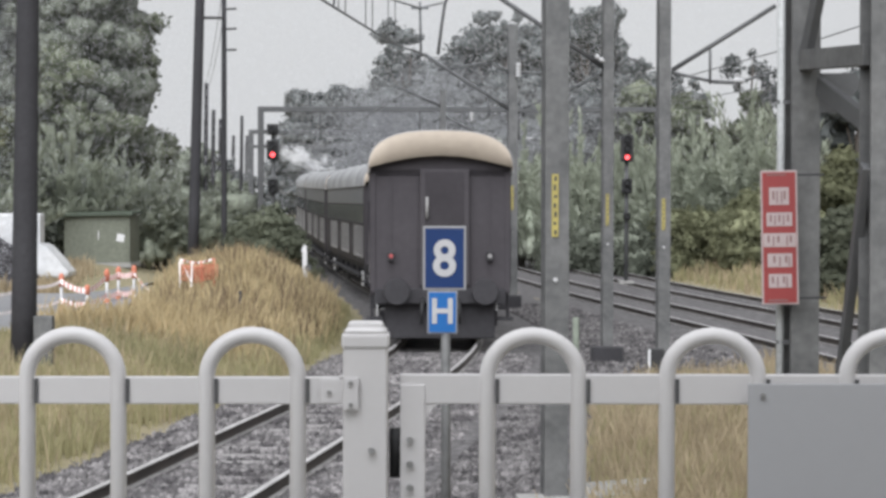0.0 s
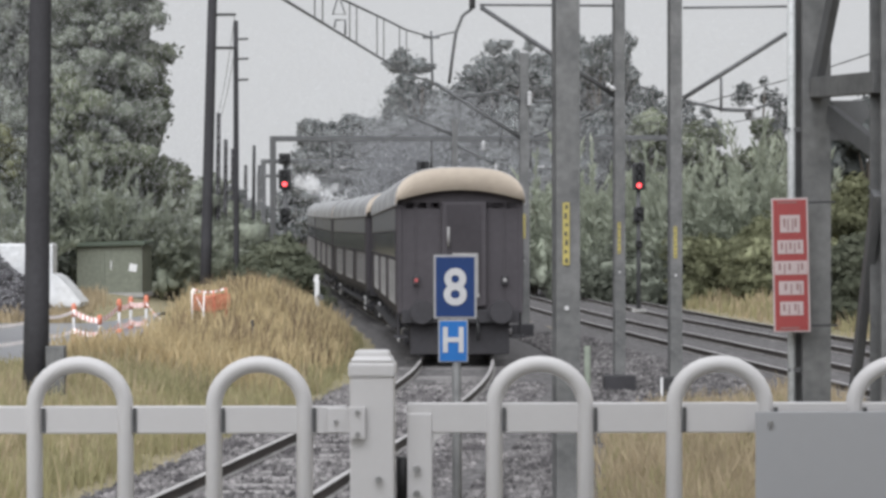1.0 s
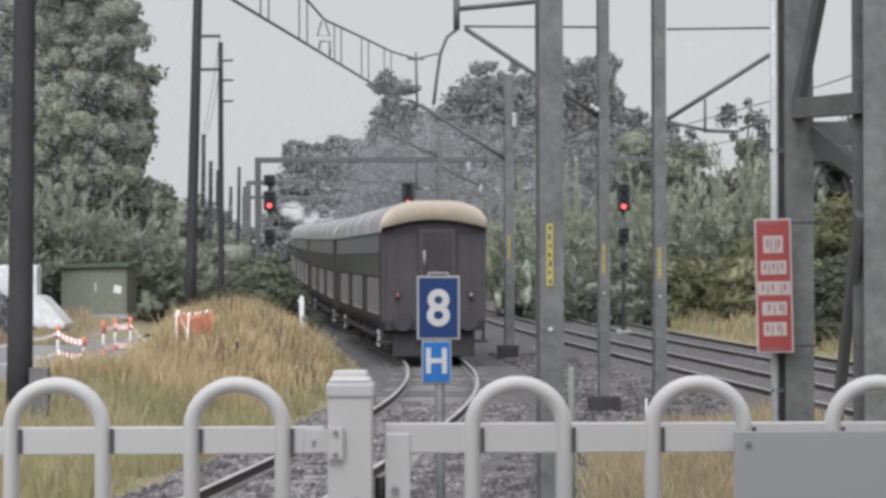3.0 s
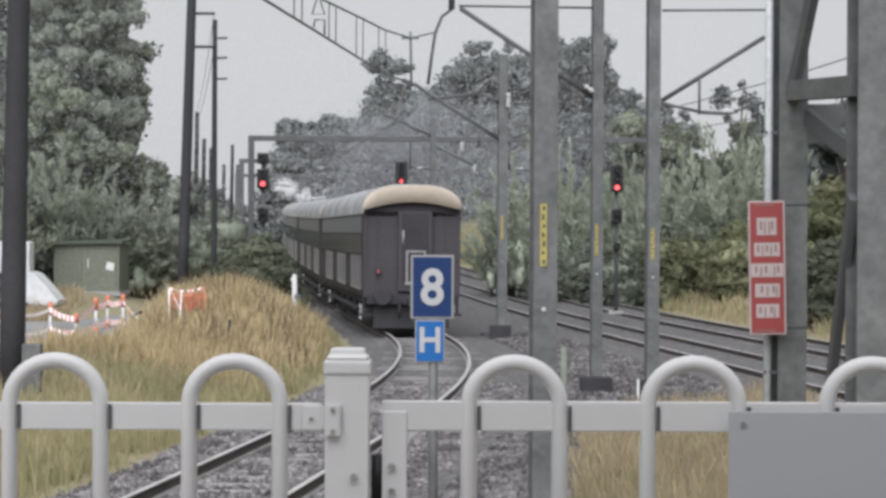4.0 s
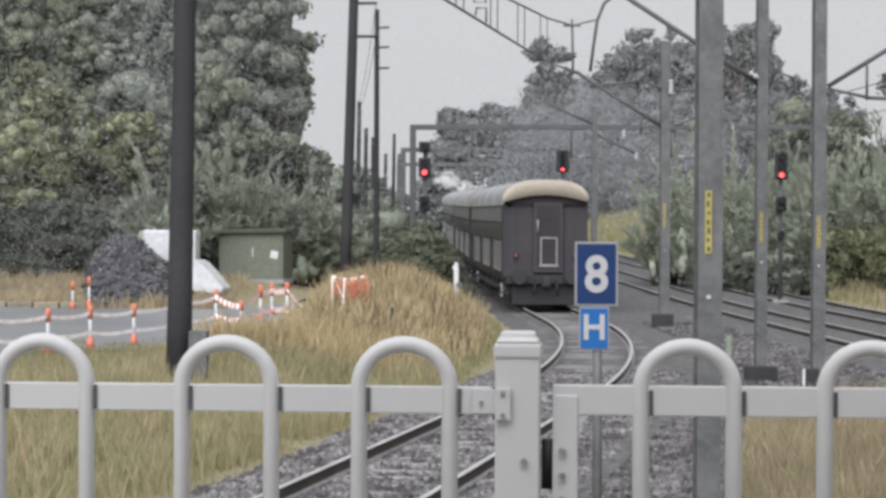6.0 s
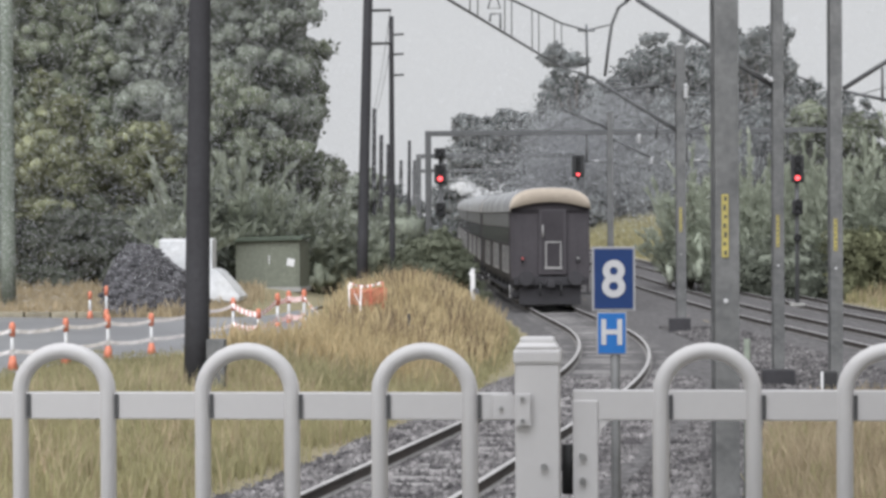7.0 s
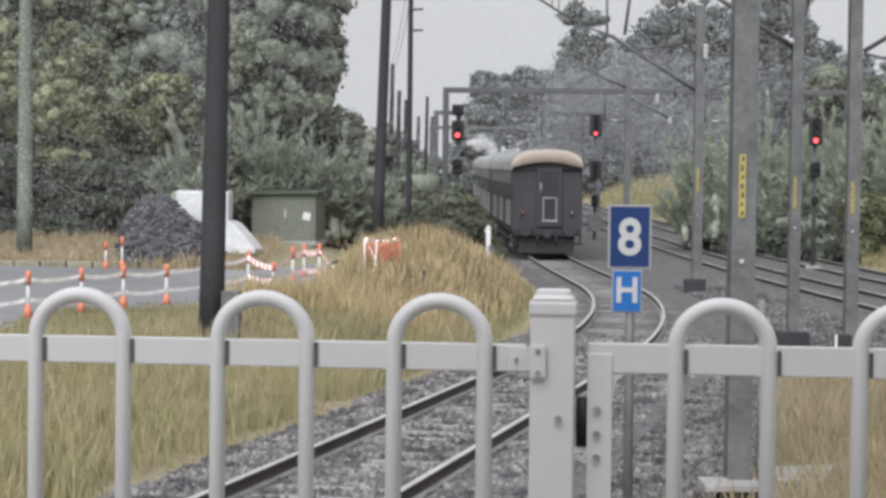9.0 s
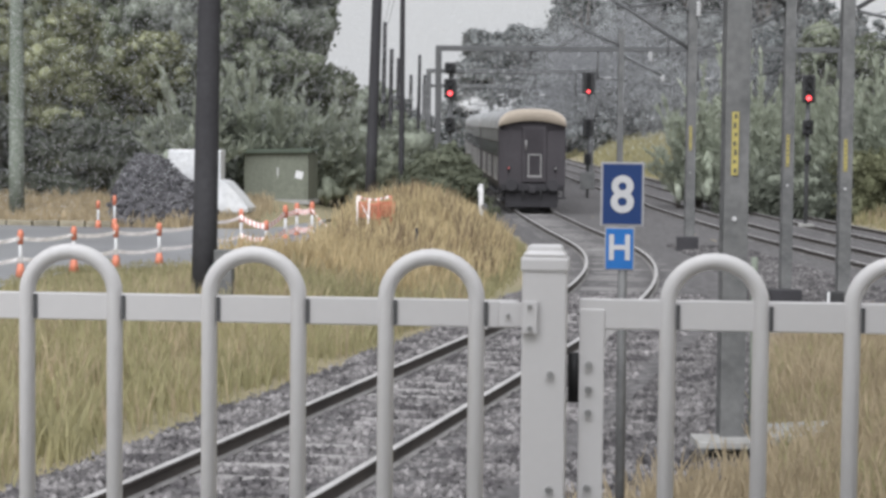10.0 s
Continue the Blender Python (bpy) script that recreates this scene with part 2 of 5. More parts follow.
def tube(bm, points, r, n=10, caps=True):
    """A round bar along points; r is one radius or one for each point."""
    pts = [Vector(p) for p in points]
    rs = r if isinstance(r, (list, tuple)) else [r] * len(pts)
    rings = []
    ref = None
    for i, p in enumerate(pts):
        d = (pts[min(i + 1, len(pts) - 1)] - pts[max(i - 1, 0)]).normalized()
        if ref is None:
            ref = Vector((1, 0, 0)) if abs(d.x) < 0.9 else Vector((0, 1, 0))
        u = (ref - d * ref.dot(d)).normalized()
        ref = u
        w = d.cross(u)
        rings.append([bm.verts.new(p + (u * math.cos(a) + w * math.sin(a)) * rs[i]) for a in (2 * math.pi * k / n for k in range(n))])
    for a, b in zip(rings, rings[1:]):
        for k in range(n):
            f = bm.faces.new((a[k], a[(k + 1) % n], b[(k + 1) % n], b[k]))
            f.smooth = True
    if caps:
        bm.faces.new(rings[0][::-1])
        bm.faces.new(rings[-1])
    return bm


def bar(points, r, n=10):
    return tube(bmesh.new(), points, r, n)


def prism(bm, profile, y0, y1):
    """A profile of (x, z) drawn from y0 to y1."""
    a = [bm.verts.new((x, y0, z)) for x, z in profile]
    b = [bm.verts.new((x, y1, z)) for x, z in profile]
    k = len(a)
    for i in range(k):
        bm.faces.new((a[i], b[i], b[(i + 1) % k], a[(i + 1) % k]))
    bm.faces.new(a)
    bm.faces.new(b[::-1])
    bmesh.ops.recalc_face_normals(bm, faces=bm.faces[:])
    return bm


def quads(name, verts, per=4):
    """A mesh of loose faces from an array of their corners."""
    me = bpy.data.meshes.new(name)
    v = np.ascontiguousarray(verts, dtype=np.float32).reshape(-1, 3)
    n = len(v) // per
    me.vertices.add(len(v))
    me.vertices.foreach_set("co", v.ravel())
    me.loops.add(n * per)
    me.loops.foreach_set("vertex_index", np.arange(n * per, dtype=np.int32))
    me.polygons.add(n)
    me.polygons.foreach_set("loop_start", np.arange(0, n * per, per, dtype=np.int32))
    me.update(calc_edges=True)
    return me


def lettering(name, text, size, at, material, parent, wide=1.0, bold=0.0):
    """Raised characters that face the viewer's side (towards -y)."""
    cu = bpy.data.curves.new(name, "FONT")
    cu.body, cu.size, cu.align_x, cu.align_y = text, size, "CENTER", "CENTER"
    cu.extrude, cu.offset = 0.002, bold
    tmp = bpy.data.objects.new(name, cu)
    me = bpy.data.meshes.new_from_object(tmp)
    bpy.data.objects.remove(tmp)
    me.transform(Matrix.Translation(at) @ pose(0, 0, 0, 90, 0, 0) @ Matrix.Diagonal((wide, 1, 1, 1)))
    return part(name, me, material, parent)


def lump(bm, c, s, seed, sub=2, rough=0.25):
    r = bmesh.ops.create_icosphere(bm, subdivisions=sub, radius=1.0)
    for v in r["verts"]:
        k = 1 + rough * noise.noise(v.co * 1.8 + Vector((seed, seed * 2.3, 0)))
        v.co = Vector(c) + Vector((v.co.x * s[0], v.co.y * s[1], v.co.z * s[2])) * k


# ---------- the lie of the land ----------
def track_x(d):
    """The platform track's centre line: straight, then an easy reverse curve to the left."""
    if d < 30:
        return -0.95 + 0.14 * (d - 30)
    if d < 57:
        q = d - 30
        return -0.95 + 0.14 * q - 0.260 * q * q / 54
    if d < 75:
        return -0.680 - 0.120 * (d - 57)
    q = min(d - 75, 50)
    return -2.840 - 0.120 * q + 0.0003 * q * q - 0.09 * max(0, d - 125)


def grade(d):
    """The line climbs gently away from the platform."""
    q = min(max(d, 58), 200) - 58
    return 0.00025 * q * q if q < 30 else 0.225 + 0.015 * (q - 30)


def main_x(d, k):
    return (5.85, 9.5)[k] - 0.112 * (d - 55)


def step(a, b, x):
    q = min(1.0, max(0.0, (x - a) / (b - a)))
    return q * q * (3 - 2 * q)


def verge_edge(d):
    """Right-hand edge of the gravel beside the platform track."""
    near = 1.45 + 0.085 * (min(max(d, 15), 30) - 19)
    return near + (main_x(d, 0) - 2.0 - near) * step(27, 36, d)


def land(x, d):
    """Height of the ground."""
    left = track_x(d) - 2.1 - x
    z = -0.22
    if left > 0:
        z = -0.22 + 0.5 * step(0.0, 3.0, left)
        hump = math.exp(-(((x + 5.35) / 2.0) ** 2 + ((d - 49) / 8.5) ** 2) * 1.1)
        z += 0.72 * hump * step(0.3, 1.8, left)
        z += 0.7 * step(55, 62, d) * step(4, 9, left)
        z += 2.2 * step(75, 160, d) * step(3, 14, left)
    right = x - main_x(d, 1) - 2.4
    if right > 0:
        z = -0.22 + 1.0 * step(0.0, 4.0, right) + 3.0 * step(4, 30, right) + 1.6 * step(1, 9, right) * step(150, 230, d)
    mid = min(x - verge_edge(d), main_x(d, 0) - 4.2 - x)
    if mid > 0 and d < 30:
        z += 0.12 * step(0, 1.0, mid)
    return z + grade(d) + 0.05 * noise.noise(Vector((x * 0.5, d * 0.5, 0)))


def ground():
    xs = [-900, -400, -150, -80] + [-50 + i * 1.0 for i in range(24)] + [-26 + i * 0.5 for i in range(90)] + [19 + i * 1.2 for i in range(22)] + [60, 100, 200, 450, 900]
    ds = [-60, -20, 0] + [4.8 + 0.7 * i for i in range(92)] + [70 + 2.5 * i for i in range(40)] + [180, 220, 300, 450, 800, 1500, 3000]
    v = [(x, d, land(x, d)) for d in ds for x in xs]
    n = len(xs)
    f = [(j * n + i, j * n + i + 1, (j + 1) * n + i + 1, (j + 1) * n + i) for j in range(len(ds) - 1) for i in range(n - 1)]
    me = bpy.data.meshes.new("ground")
    me.from_pydata(v, [], f)
    ob = part("ground", me, M_ground, None, smooth=True)
    tagged(ob, "dry grassy ground beside the railway, uneven with worn soil", "ground", kind="structure")


ground()


def ribbon(name, line, w, z, material, label, lift=0.0):
    """A strip of ground along line(d) with sloping shoulders."""
    ds = [5 + 1.5 * i for i in range(150)]
    v, f = [], []
    for d in ds:
        c = line(d)
        for dx, zz in ((-w - 0.7, -0.34), (-w, z), (-w * 0.5, z + 0.01), (0, z), (w * 0.5, z + 0.01), (w, z), (w + 0.7, -0.34)):
            v.append((c + dx, d, zz + grade(d) + 0.015 * noise.noise(Vector((dx * 3, d * 2, 1)))))
    for j in range(len(ds) - 1):
        for i in range(6):
            a = j * 7 + i
            f.append((a, a + 1, a + 8, a + 7))
    me = bpy.data.meshes.new(name)
    me.from_pydata(v, [], f)
    return tagged(part(name, me, material, None, smooth=True), label, "ballast", kind="structure")


ribbon("ballast_bed", track_x, 1.75, -0.17, M_ballast, "grey crushed stone ballast under the curving track")
ribbon("ballast_bed", lambda d: (main_x(d, 0) + main_x(d, 1)) / 2, 3.6, -0.165, M_ballast, "grey crushed stone ballast under two main tracks")


def gravel_verge():
    v, f = [], []
    ds = [6 + 1.5 * i for i in range(120)]
    for d in ds:
        a, b = track_x(d) + 1.6, max(track_x(d) + 1.7, verge_edge(d))
        for i in range(9):
            v.append((a + (b - a) * i / 8, d, -0.19 + grade(d) + 0.02 * noise.noise(Vector((i * 1.1, d, 3)))))
    for j in range(len(ds) - 1):
        for i in range(8):
            q = j * 9 + i
            f.append((q, q + 1, q + 10, q + 9))
    me = bpy.data.meshes.new("ballast_verge")
    me.from_pydata(v, [], f)
    tagged(part("ballast_verge", me, M_ballast, None, smooth=True), "grey gravel between the platform track and main line", "gravel", kind="structure")


gravel_verge()



def rail_mesh(name, line, off, ds, smooth=True):
    """One rail: foot, web and head, in short lengths along the line."""
    prof = [(-0.070, -0.160), (-0.070, -0.148), (-0.012, -0.130), (-0.010, -0.045), (-0.036, -0.032), (-0.036, -0.004), (-0.030, 0.0),
            (0.030, 0.0), (0.036, -0.004), (0.036, -0.032), (0.010, -0.045), (0.012, -0.130), (0.070, -0.148), (0.070, -0.160)]
    v, f, mi = [], [], []
    k = len(prof)
    for d in ds:
        t = (line(d + 0.1) - line(d - 0.1)) / 0.2
        n = math.hypot(1, t)
        for px, pz in prof:
            o = off + px
            v.append((line(d) + o / n, d - o * t / n, pz + grade(d)))
    for j in range(len(ds) - 1):
        for i in range(k - 1):
            a = j * k + i
            f.append((a, a + 1, a + k + 1, a + k))
            mi.append(1 if i in (5, 6, 7) else 2 if i in (1, 11) else 0)
    me = bpy.data.meshes.new(name)
    me.from_pydata(v, [], f)
    me.materials.append(M_rail)
    me.materials.append(M_railtop)
    me.materials.append(M_sleeper)
    me.polygons.foreach_set("material_index", mi)
    ob = new(name, me)
    return ob


def railway(line, label, sleepers):
    t = thing("railway_track", (0, 0, 0), label, "railway track", "railway tracks", "structure")
    ds = [5 + 0.8 * i for i in range(110)] + [93 + 4 * i for i in range(40)]
    for off in (-0.80, 0.80):
        r = rail_mesh("rail", line, off, ds)
        r.parent = t
    me = None
    for i in range(sleepers):
        d = 8 + 0.62 * i
        c = line(d)
        tilt = math.degrees(math.atan((line(d + 0.1) - line(d - 0.1)) / 0.2))
        if me is None:
            bm = bmesh.new()
            box(bm, (0, 0, 0), (2.45, 0.23, 0.12), bevel=0.015)
            me = bpy.data.meshes.new("sleeper")
            bm.to_mesh(me)
            bm.free()
            me.materials.append(M_sleeper)
        s = new("sleeper", me)
        s.parent = t
        s.matrix_basis = pose(c + random.uniform(-0.03, 0.03), d, -0.222 + grade(d) + random.uniform(-0.012, 0.006), 0, 0, -tilt)
    return t


railway(track_x, "curving railway track with worn bright rail heads in ballast", 130)
railway(lambda d: main_x(d, 0), "straight main railway track with rusty rails in ballast", 60)
railway(lambda d: main_x(d, 1), "far main railway track beside the bushy bank", 60)


def stones(name, label, area, count, lo=0.022, hi=0.048):
    """Loose angular stones, each an uneven eight-sided lump."""
    rng = np.random.default_rng(5)
    pts = area(rng, count)
    n = len(pts)
    ax = np.array([[1, 0, 0], [0, 1, 0], [-1, 0, 0], [0, -1, 0], [0, 0, 1], [0, 0, -1]], float)
    s = rng.uniform(lo, hi, (n, 1, 1)) * rng.uniform(0.6, 1.35, (n, 6, 1))
    v = ax[None] * s
    a = rng.uniform(0, 6.28, n)
    b = rng.uniform(-0.8, 0.8, n)
    ca, sa, cb, sb = np.cos(a), np.sin(a), np.cos(b), np.sin(b)
    R = np.zeros((n, 3, 3))
    R[:, 0, 0], R[:, 0, 1], R[:, 1, 0], R[:, 1, 1], R[:, 2, 2] = ca, -sa, sa, ca, 1
    T = np.zeros((n, 3, 3))
    T[:, 0, 0], T[:, 1, 1], T[:, 1, 2], T[:, 2, 1], T[:, 2, 2] = 1, cb, -sb, sb, cb
    v = np.einsum("nij,nkj->nki", R @ T, v) + pts[:, None, :]
    f = np.array([[0, 1, 4], [1, 2, 4], [2, 3, 4], [3, 0, 4], [1, 0, 5], [2, 1, 5], [3, 2, 5], [0, 3, 5]])
    me = bpy.data.meshes.new(name)
    me.vertices.add(n * 6)
    me.vertices.foreach_set("co", v.astype(np.float32).ravel())
    fi = (np.arange(n)[:, None, None] * 6 + f[None]).reshape(-1, 3)
    me.loops.add(fi.size)
    me.loops.foreach_set("vertex_index", fi.astype(np.int32).ravel())
    me.polygons.add(len(fi))
    me.polygons.foreach_set("loop_start", np.arange(0, fi.size, 3, dtype=np.int32))
    me.update(calc_edges=True)
    return tagged(part(name, me, M_stone, None), label, "gravel", kind="stuff")


def near_bed(rng, n):
    d = 11 + 27 * rng.random(n) ** 1.5
    o = rng.uniform(-2.5, 2.35, n)
    o = np.where((np.abs(np.abs(o) - 0.80) < 0.09), o + 0.2, o)
    x = np.array([track_x(q) for q in d]) + o
    over = (np.abs(o) < 1.22) & (np.abs(((d - 8) / 0.62 + 0.5) % 1 - 0.5) < 0.19)
    z = -0.075 * over * (rng.random(n) < 0.97) + np.where(np.abs(o) > 1.75, -0.175 - (np.abs(o) - 1.75) * 0.2, -0.172) + rng.uniform(-0.01, 0.012, n)
    return np.stack([x, d, z], 1)


def verge_bed(rng, n):
    d = 14 + 44 * rng.random(n) ** 1.3
    a = np.array([track_x(q) + 2.3 for q in d])
    x = a + (np.array([verge_edge(q) for q in d]) - a) * rng.random(n)
    return np.stack([x, d, -0.18 + rng.uniform(-0.01, 0.012, n)], 1)


stones("ballast_stones", "grey angular ballast stones heaped between the rails", near_bed, 30000, 0.028, 0.062)
stones("verge_stones", "grey gravel strewn beside the track", verge_bed, 25000, 0.03, 0.072)


def tarmac():
    """A road apron left of the mound, with its kerb."""
    v, f = [], []
    cols = 14
    ds = [23 + 1.0 * i for i in range(32)]
    for d in ds:
        near = -6.7 - 0.07 * max(0, d - 40) - 3.4 * step(40, 34, d)
        for i in range(cols):
            x = near - (40 + near) * i / (cols - 1) * 1.0
            v.append((x, d, max(land(x, d), land(x - 1, d), land(x + 1, d)) + 0.035))
    for j in range(len(ds) - 1):
        for i in range(cols - 1):
            a = j * cols + i
            f.append((a, a + 1, a + cols + 1, a + cols))
    me = bpy.data.meshes.new("road")
    me.from_pydata(v, [], f)
    tagged(part("road", me, M_asphalt, None, smooth=True), "worn grey asphalt road apron beside the railway mound", "road", kind="structure")
    k = thing("kerb", (-18, 54.3, 0.3), "low dirty concrete block kerb along the road edge", "kerb", kind="structure")
    bm = bmesh.new()
    box(bm, (0, 0, 0), (0.72, 0.22, 0.2), bevel=0.03)
    me = bpy.data.meshes.new("kerb_block")
    bm.to_mesh(me)
    bm.free()
    me.materials.append(M_kerbdk)
    for i in range(18):
        s = new("kerb_block", me)
        s.parent = k
        s.matrix_basis = pose(-4.2 + 0.78 * i - 6.0, random.uniform(-0.03, 0.03), 0.08, 0, 0, random.uniform(-3, 3))


tarmac()


# ---------- platform fence ----------
FY = 4.07


def platform():
    t = thing("platform", (0, 0, 1.1), "concrete station platform end behind the white fence", "platform", kind="structure")
    part("platform_slab", boxed((1.0, -3.6, 0.55), (7.6, 16.6, 1.1), bevel=0.02), M_conc, t)
    part("coping", boxed((1.0, 4.62, 1.06), (7.6, 0.2, 0.1), bevel=0.015), M_fence, t)


platform()


# Unseen roof added over the platform to keep the sun off the fence.
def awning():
    t = thing("unseen_shade_awning", (1.0, -4.0, 1.1), "unseen plain grey roof on posts, added to shade the fence", "awning", kind="structure")
    part("shade_roof", boxed((1.0, -5.2, 4.5), (7.6, 14.4, 0.16), bevel=0.02), M_panel, t)
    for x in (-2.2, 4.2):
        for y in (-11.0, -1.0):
            part("shade_roof_post", boxed((x, y, 2.76), (0.15, 0.15, 3.32), bevel=0.01), M_galv, t)


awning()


def hoop(x, top, w, parent):
    """An upside-down U of round tube, its legs down to the bottom rail."""
    r = 0.0175
    h = w / 2 - r
    c = top - r - h * 0.93
    pts = [(x - h, FY, 1.12)] + [(x - h, FY, c)]
    pts += [(x - h * math.cos(a), FY, c + 0.93 * h * math.sin(a)) for a in (math.pi * i / 16 for i in range(1, 16))]
    pts += [(x + h, FY, c), (x + h, FY, 1.12)]
    part("hoop", bar(pts, r, 14), M_fence, parent)
    # Thin dark strips draw the shadow gap where each leg meets the rail.
    for sx in (-1, 1):
        part("leg_shadow_strip", boxed((x + sx * h + r + 0.0035, FY - 0.009, 2.316), (0.008, 0.006, 0.052)), M_galvd, parent, "dark strip for the shadow gap beside a hoop leg")


def rail_piece(x0, x1, z0, z1, parent, name="top_rail", y=FY + 0.004):
    part(name, boxed(((x0 + x1) / 2, y, (z0 + z1) / 2), (x1 - x0, 0.024, z1 - z0), bevel=0.003), M_fence, parent)


def fence():
    f = thing("fence", (-0.9, FY, 1.1), "white tubular steel fence panel with hooped tops", "fence")
    for x in (-0.408, -0.791, -1.193, -1.591, -1.985, -2.38):
        hoop(x, 2.452, 0.229, f)
    rail_piece(-2.6, -0.2215, 2.287, 2.345, f)
    rail_piece(-2.6, -0.2215, 1.25, 1.31, f, "bottom_rail")
    part("bracket", boxed((-0.2200, FY - 0.018, 2.316), (0.083, 0.006, 0.052), bevel=0.002), M_fence, f)
    part("bracket_plate", boxed((-0.1955, FY - 0.054, 2.314), (0.032, 0.008, 0.068), bevel=0.002), M_fence, f)
    for dx, dz in ((-0.1955, 2.337), (-0.1955, 2.291)):
        part("bolt", bar([(dx, FY - 0.055, dz), (dx, FY - 0.063, dz)], 0.005, 8), M_bolt, f)
    part("bolt", bar([(-0.243, FY - 0.02, 2.314), (-0.243, FY - 0.027, 2.314)], 0.0045, 8), M_bolt, f)

    p = thing("fence_post", (-0.166, FY, 1.1), "white square steel fence post with a rounded cap", "fence post")
    part("post", boxed((-0.166, FY, 1.765), (0.093, 0.093, 1.33), bevel=0.004), M_fence, p)
    bm = bmesh.new()
    box(bm, (-0.166, FY, 2.424), (0.1, 0.1, 0.03), bevel=0.006)
    box(bm, (-0.166, FY, 2.449), (0.090, 0.090, 0.03), bevel=0.011)
    for v in bm.verts:
        if v.co.z > 2.45:
            v.co.x = -0.166 + (v.co.x + 0.166) * 0.84
            v.co.y = FY + (v.co.y - FY) * 0.84
    part("cap", bm, M_fence, p)
    for z in (2.194, 1.95):
        part("bolt", bar([(-0.152, FY - 0.046, z), (-0.152, FY - 0.056, z)], 0.0075, 6), M_bolt, p)
    part("base_plate", boxed((-0.166, FY, 1.106), (0.2, 0.2, 0.012), bevel=0.003), M_fence, p)

    g = thing("gate", (0.4, FY, 1.1), "white tubular steel gate with hooped top and grey sheet panel", "gate")
    rail_piece(-0.0925, 1.5, 2.288, 2.3515, g, "top_rail")
    part("stile", boxed((-0.066, FY + 0.003, 1.75), (0.053, 0.03, 1.16), bevel=0.003), M_fence, g)
    part("stile", boxed((1.5, FY + 0.003, 1.75), (0.053, 0.03, 1.16), bevel=0.003), M_fence, g)
    rail_piece(-0.04, 1.47, 1.2, 1.26, g, "bottom_rail")
    bm = bmesh.new()
    prism(bm, [(-0.040, 2.289), (-0.006, 2.289), (-0.018, 2.284), (-0.031, 2.272), (-0.037, 2.257), (-0.040, 2.235)], FY - 0.006, FY + 0.014)
    part("corner_gusset", bm, M_fence, g)
    for i in range(4):
        hoop(0.190 + 0.383 * i, 2.452, 0.229, g)
    for z in (2.212, 2.16, 2.11, 1.95):
        part("bolt", bar([(-0.072, FY - 0.012, z), (-0.072, FY - 0.021, z)], 0.0075, 8), M_bolt, g)
    part("hinge", bar([(-0.102, FY + 0.01, 2.13), (-0.102, FY + 0.01, 2.235)], 0.014, 12), M_black, g, "black rubber gate hinge")
    s = part("sheet_panel", boxed((1.05, FY - 0.034, 1.835), (0.812, 0.006, 1.0), bevel=0.002), M_panel, g, "plain grey painted sheet")
    for dx in (0.675, 1.41):
        part("rivet", bar([(dx, FY - 0.036, 2.31), (dx, FY - 0.042, 2.31)], 0.006, 8), M_bolt, s)
    for ob in (f, p, g):
        ob.location += Vector((0.001, 0, -0.003))


fence()


# ---------- signs ----------
def stop_sign():
    d = 13.2
    t = thing("stopping_sign", (0.012, d, -0.2), "blue train stopping sign, white eight over white H, on a pole", "sign")
    part("pole", bar([(0.03, d + 0.03, -0.2), (0.02, d + 0.03, 2.55)], 0.033, 12), M_galv, t)
    b = part("number_plate", boxed((0.014, d, 2.366), (0.296, 0.012, 0.44), bevel=0.004), M_border, t, "navy blue plate with white border")
    part("plate_face", boxed((0.014, d - 0.0075, 2.366), (0.266, 0.005, 0.41)), M_blue, b)
    lettering("figure", "8", 0.345, (0.014, d - 0.012, 2.352), M_signw, b, 0.95, 0.008)
    h = part("letter_plate", boxed((0.0, d, 1.992), (0.205, 0.012, 0.295), bevel=0.005), M_border, t, "bright blue plate with white border")
    part("plate_face", boxed((0.0, d - 0.0075, 1.992), (0.186, 0.005, 0.276)), M_azure, h)
    lettering("letter", "H", 0.24, (0.0, d - 0.012, 1.992), M_signw, h, 0.95, 0.006)
    for z in (2.5, 2.23, 2.05):
        part("clamp", boxed((0.02, d + 0.02, z), (0.09, 0.03, 0.03), bevel=0.004), M_galvd, t)


stop_sign()


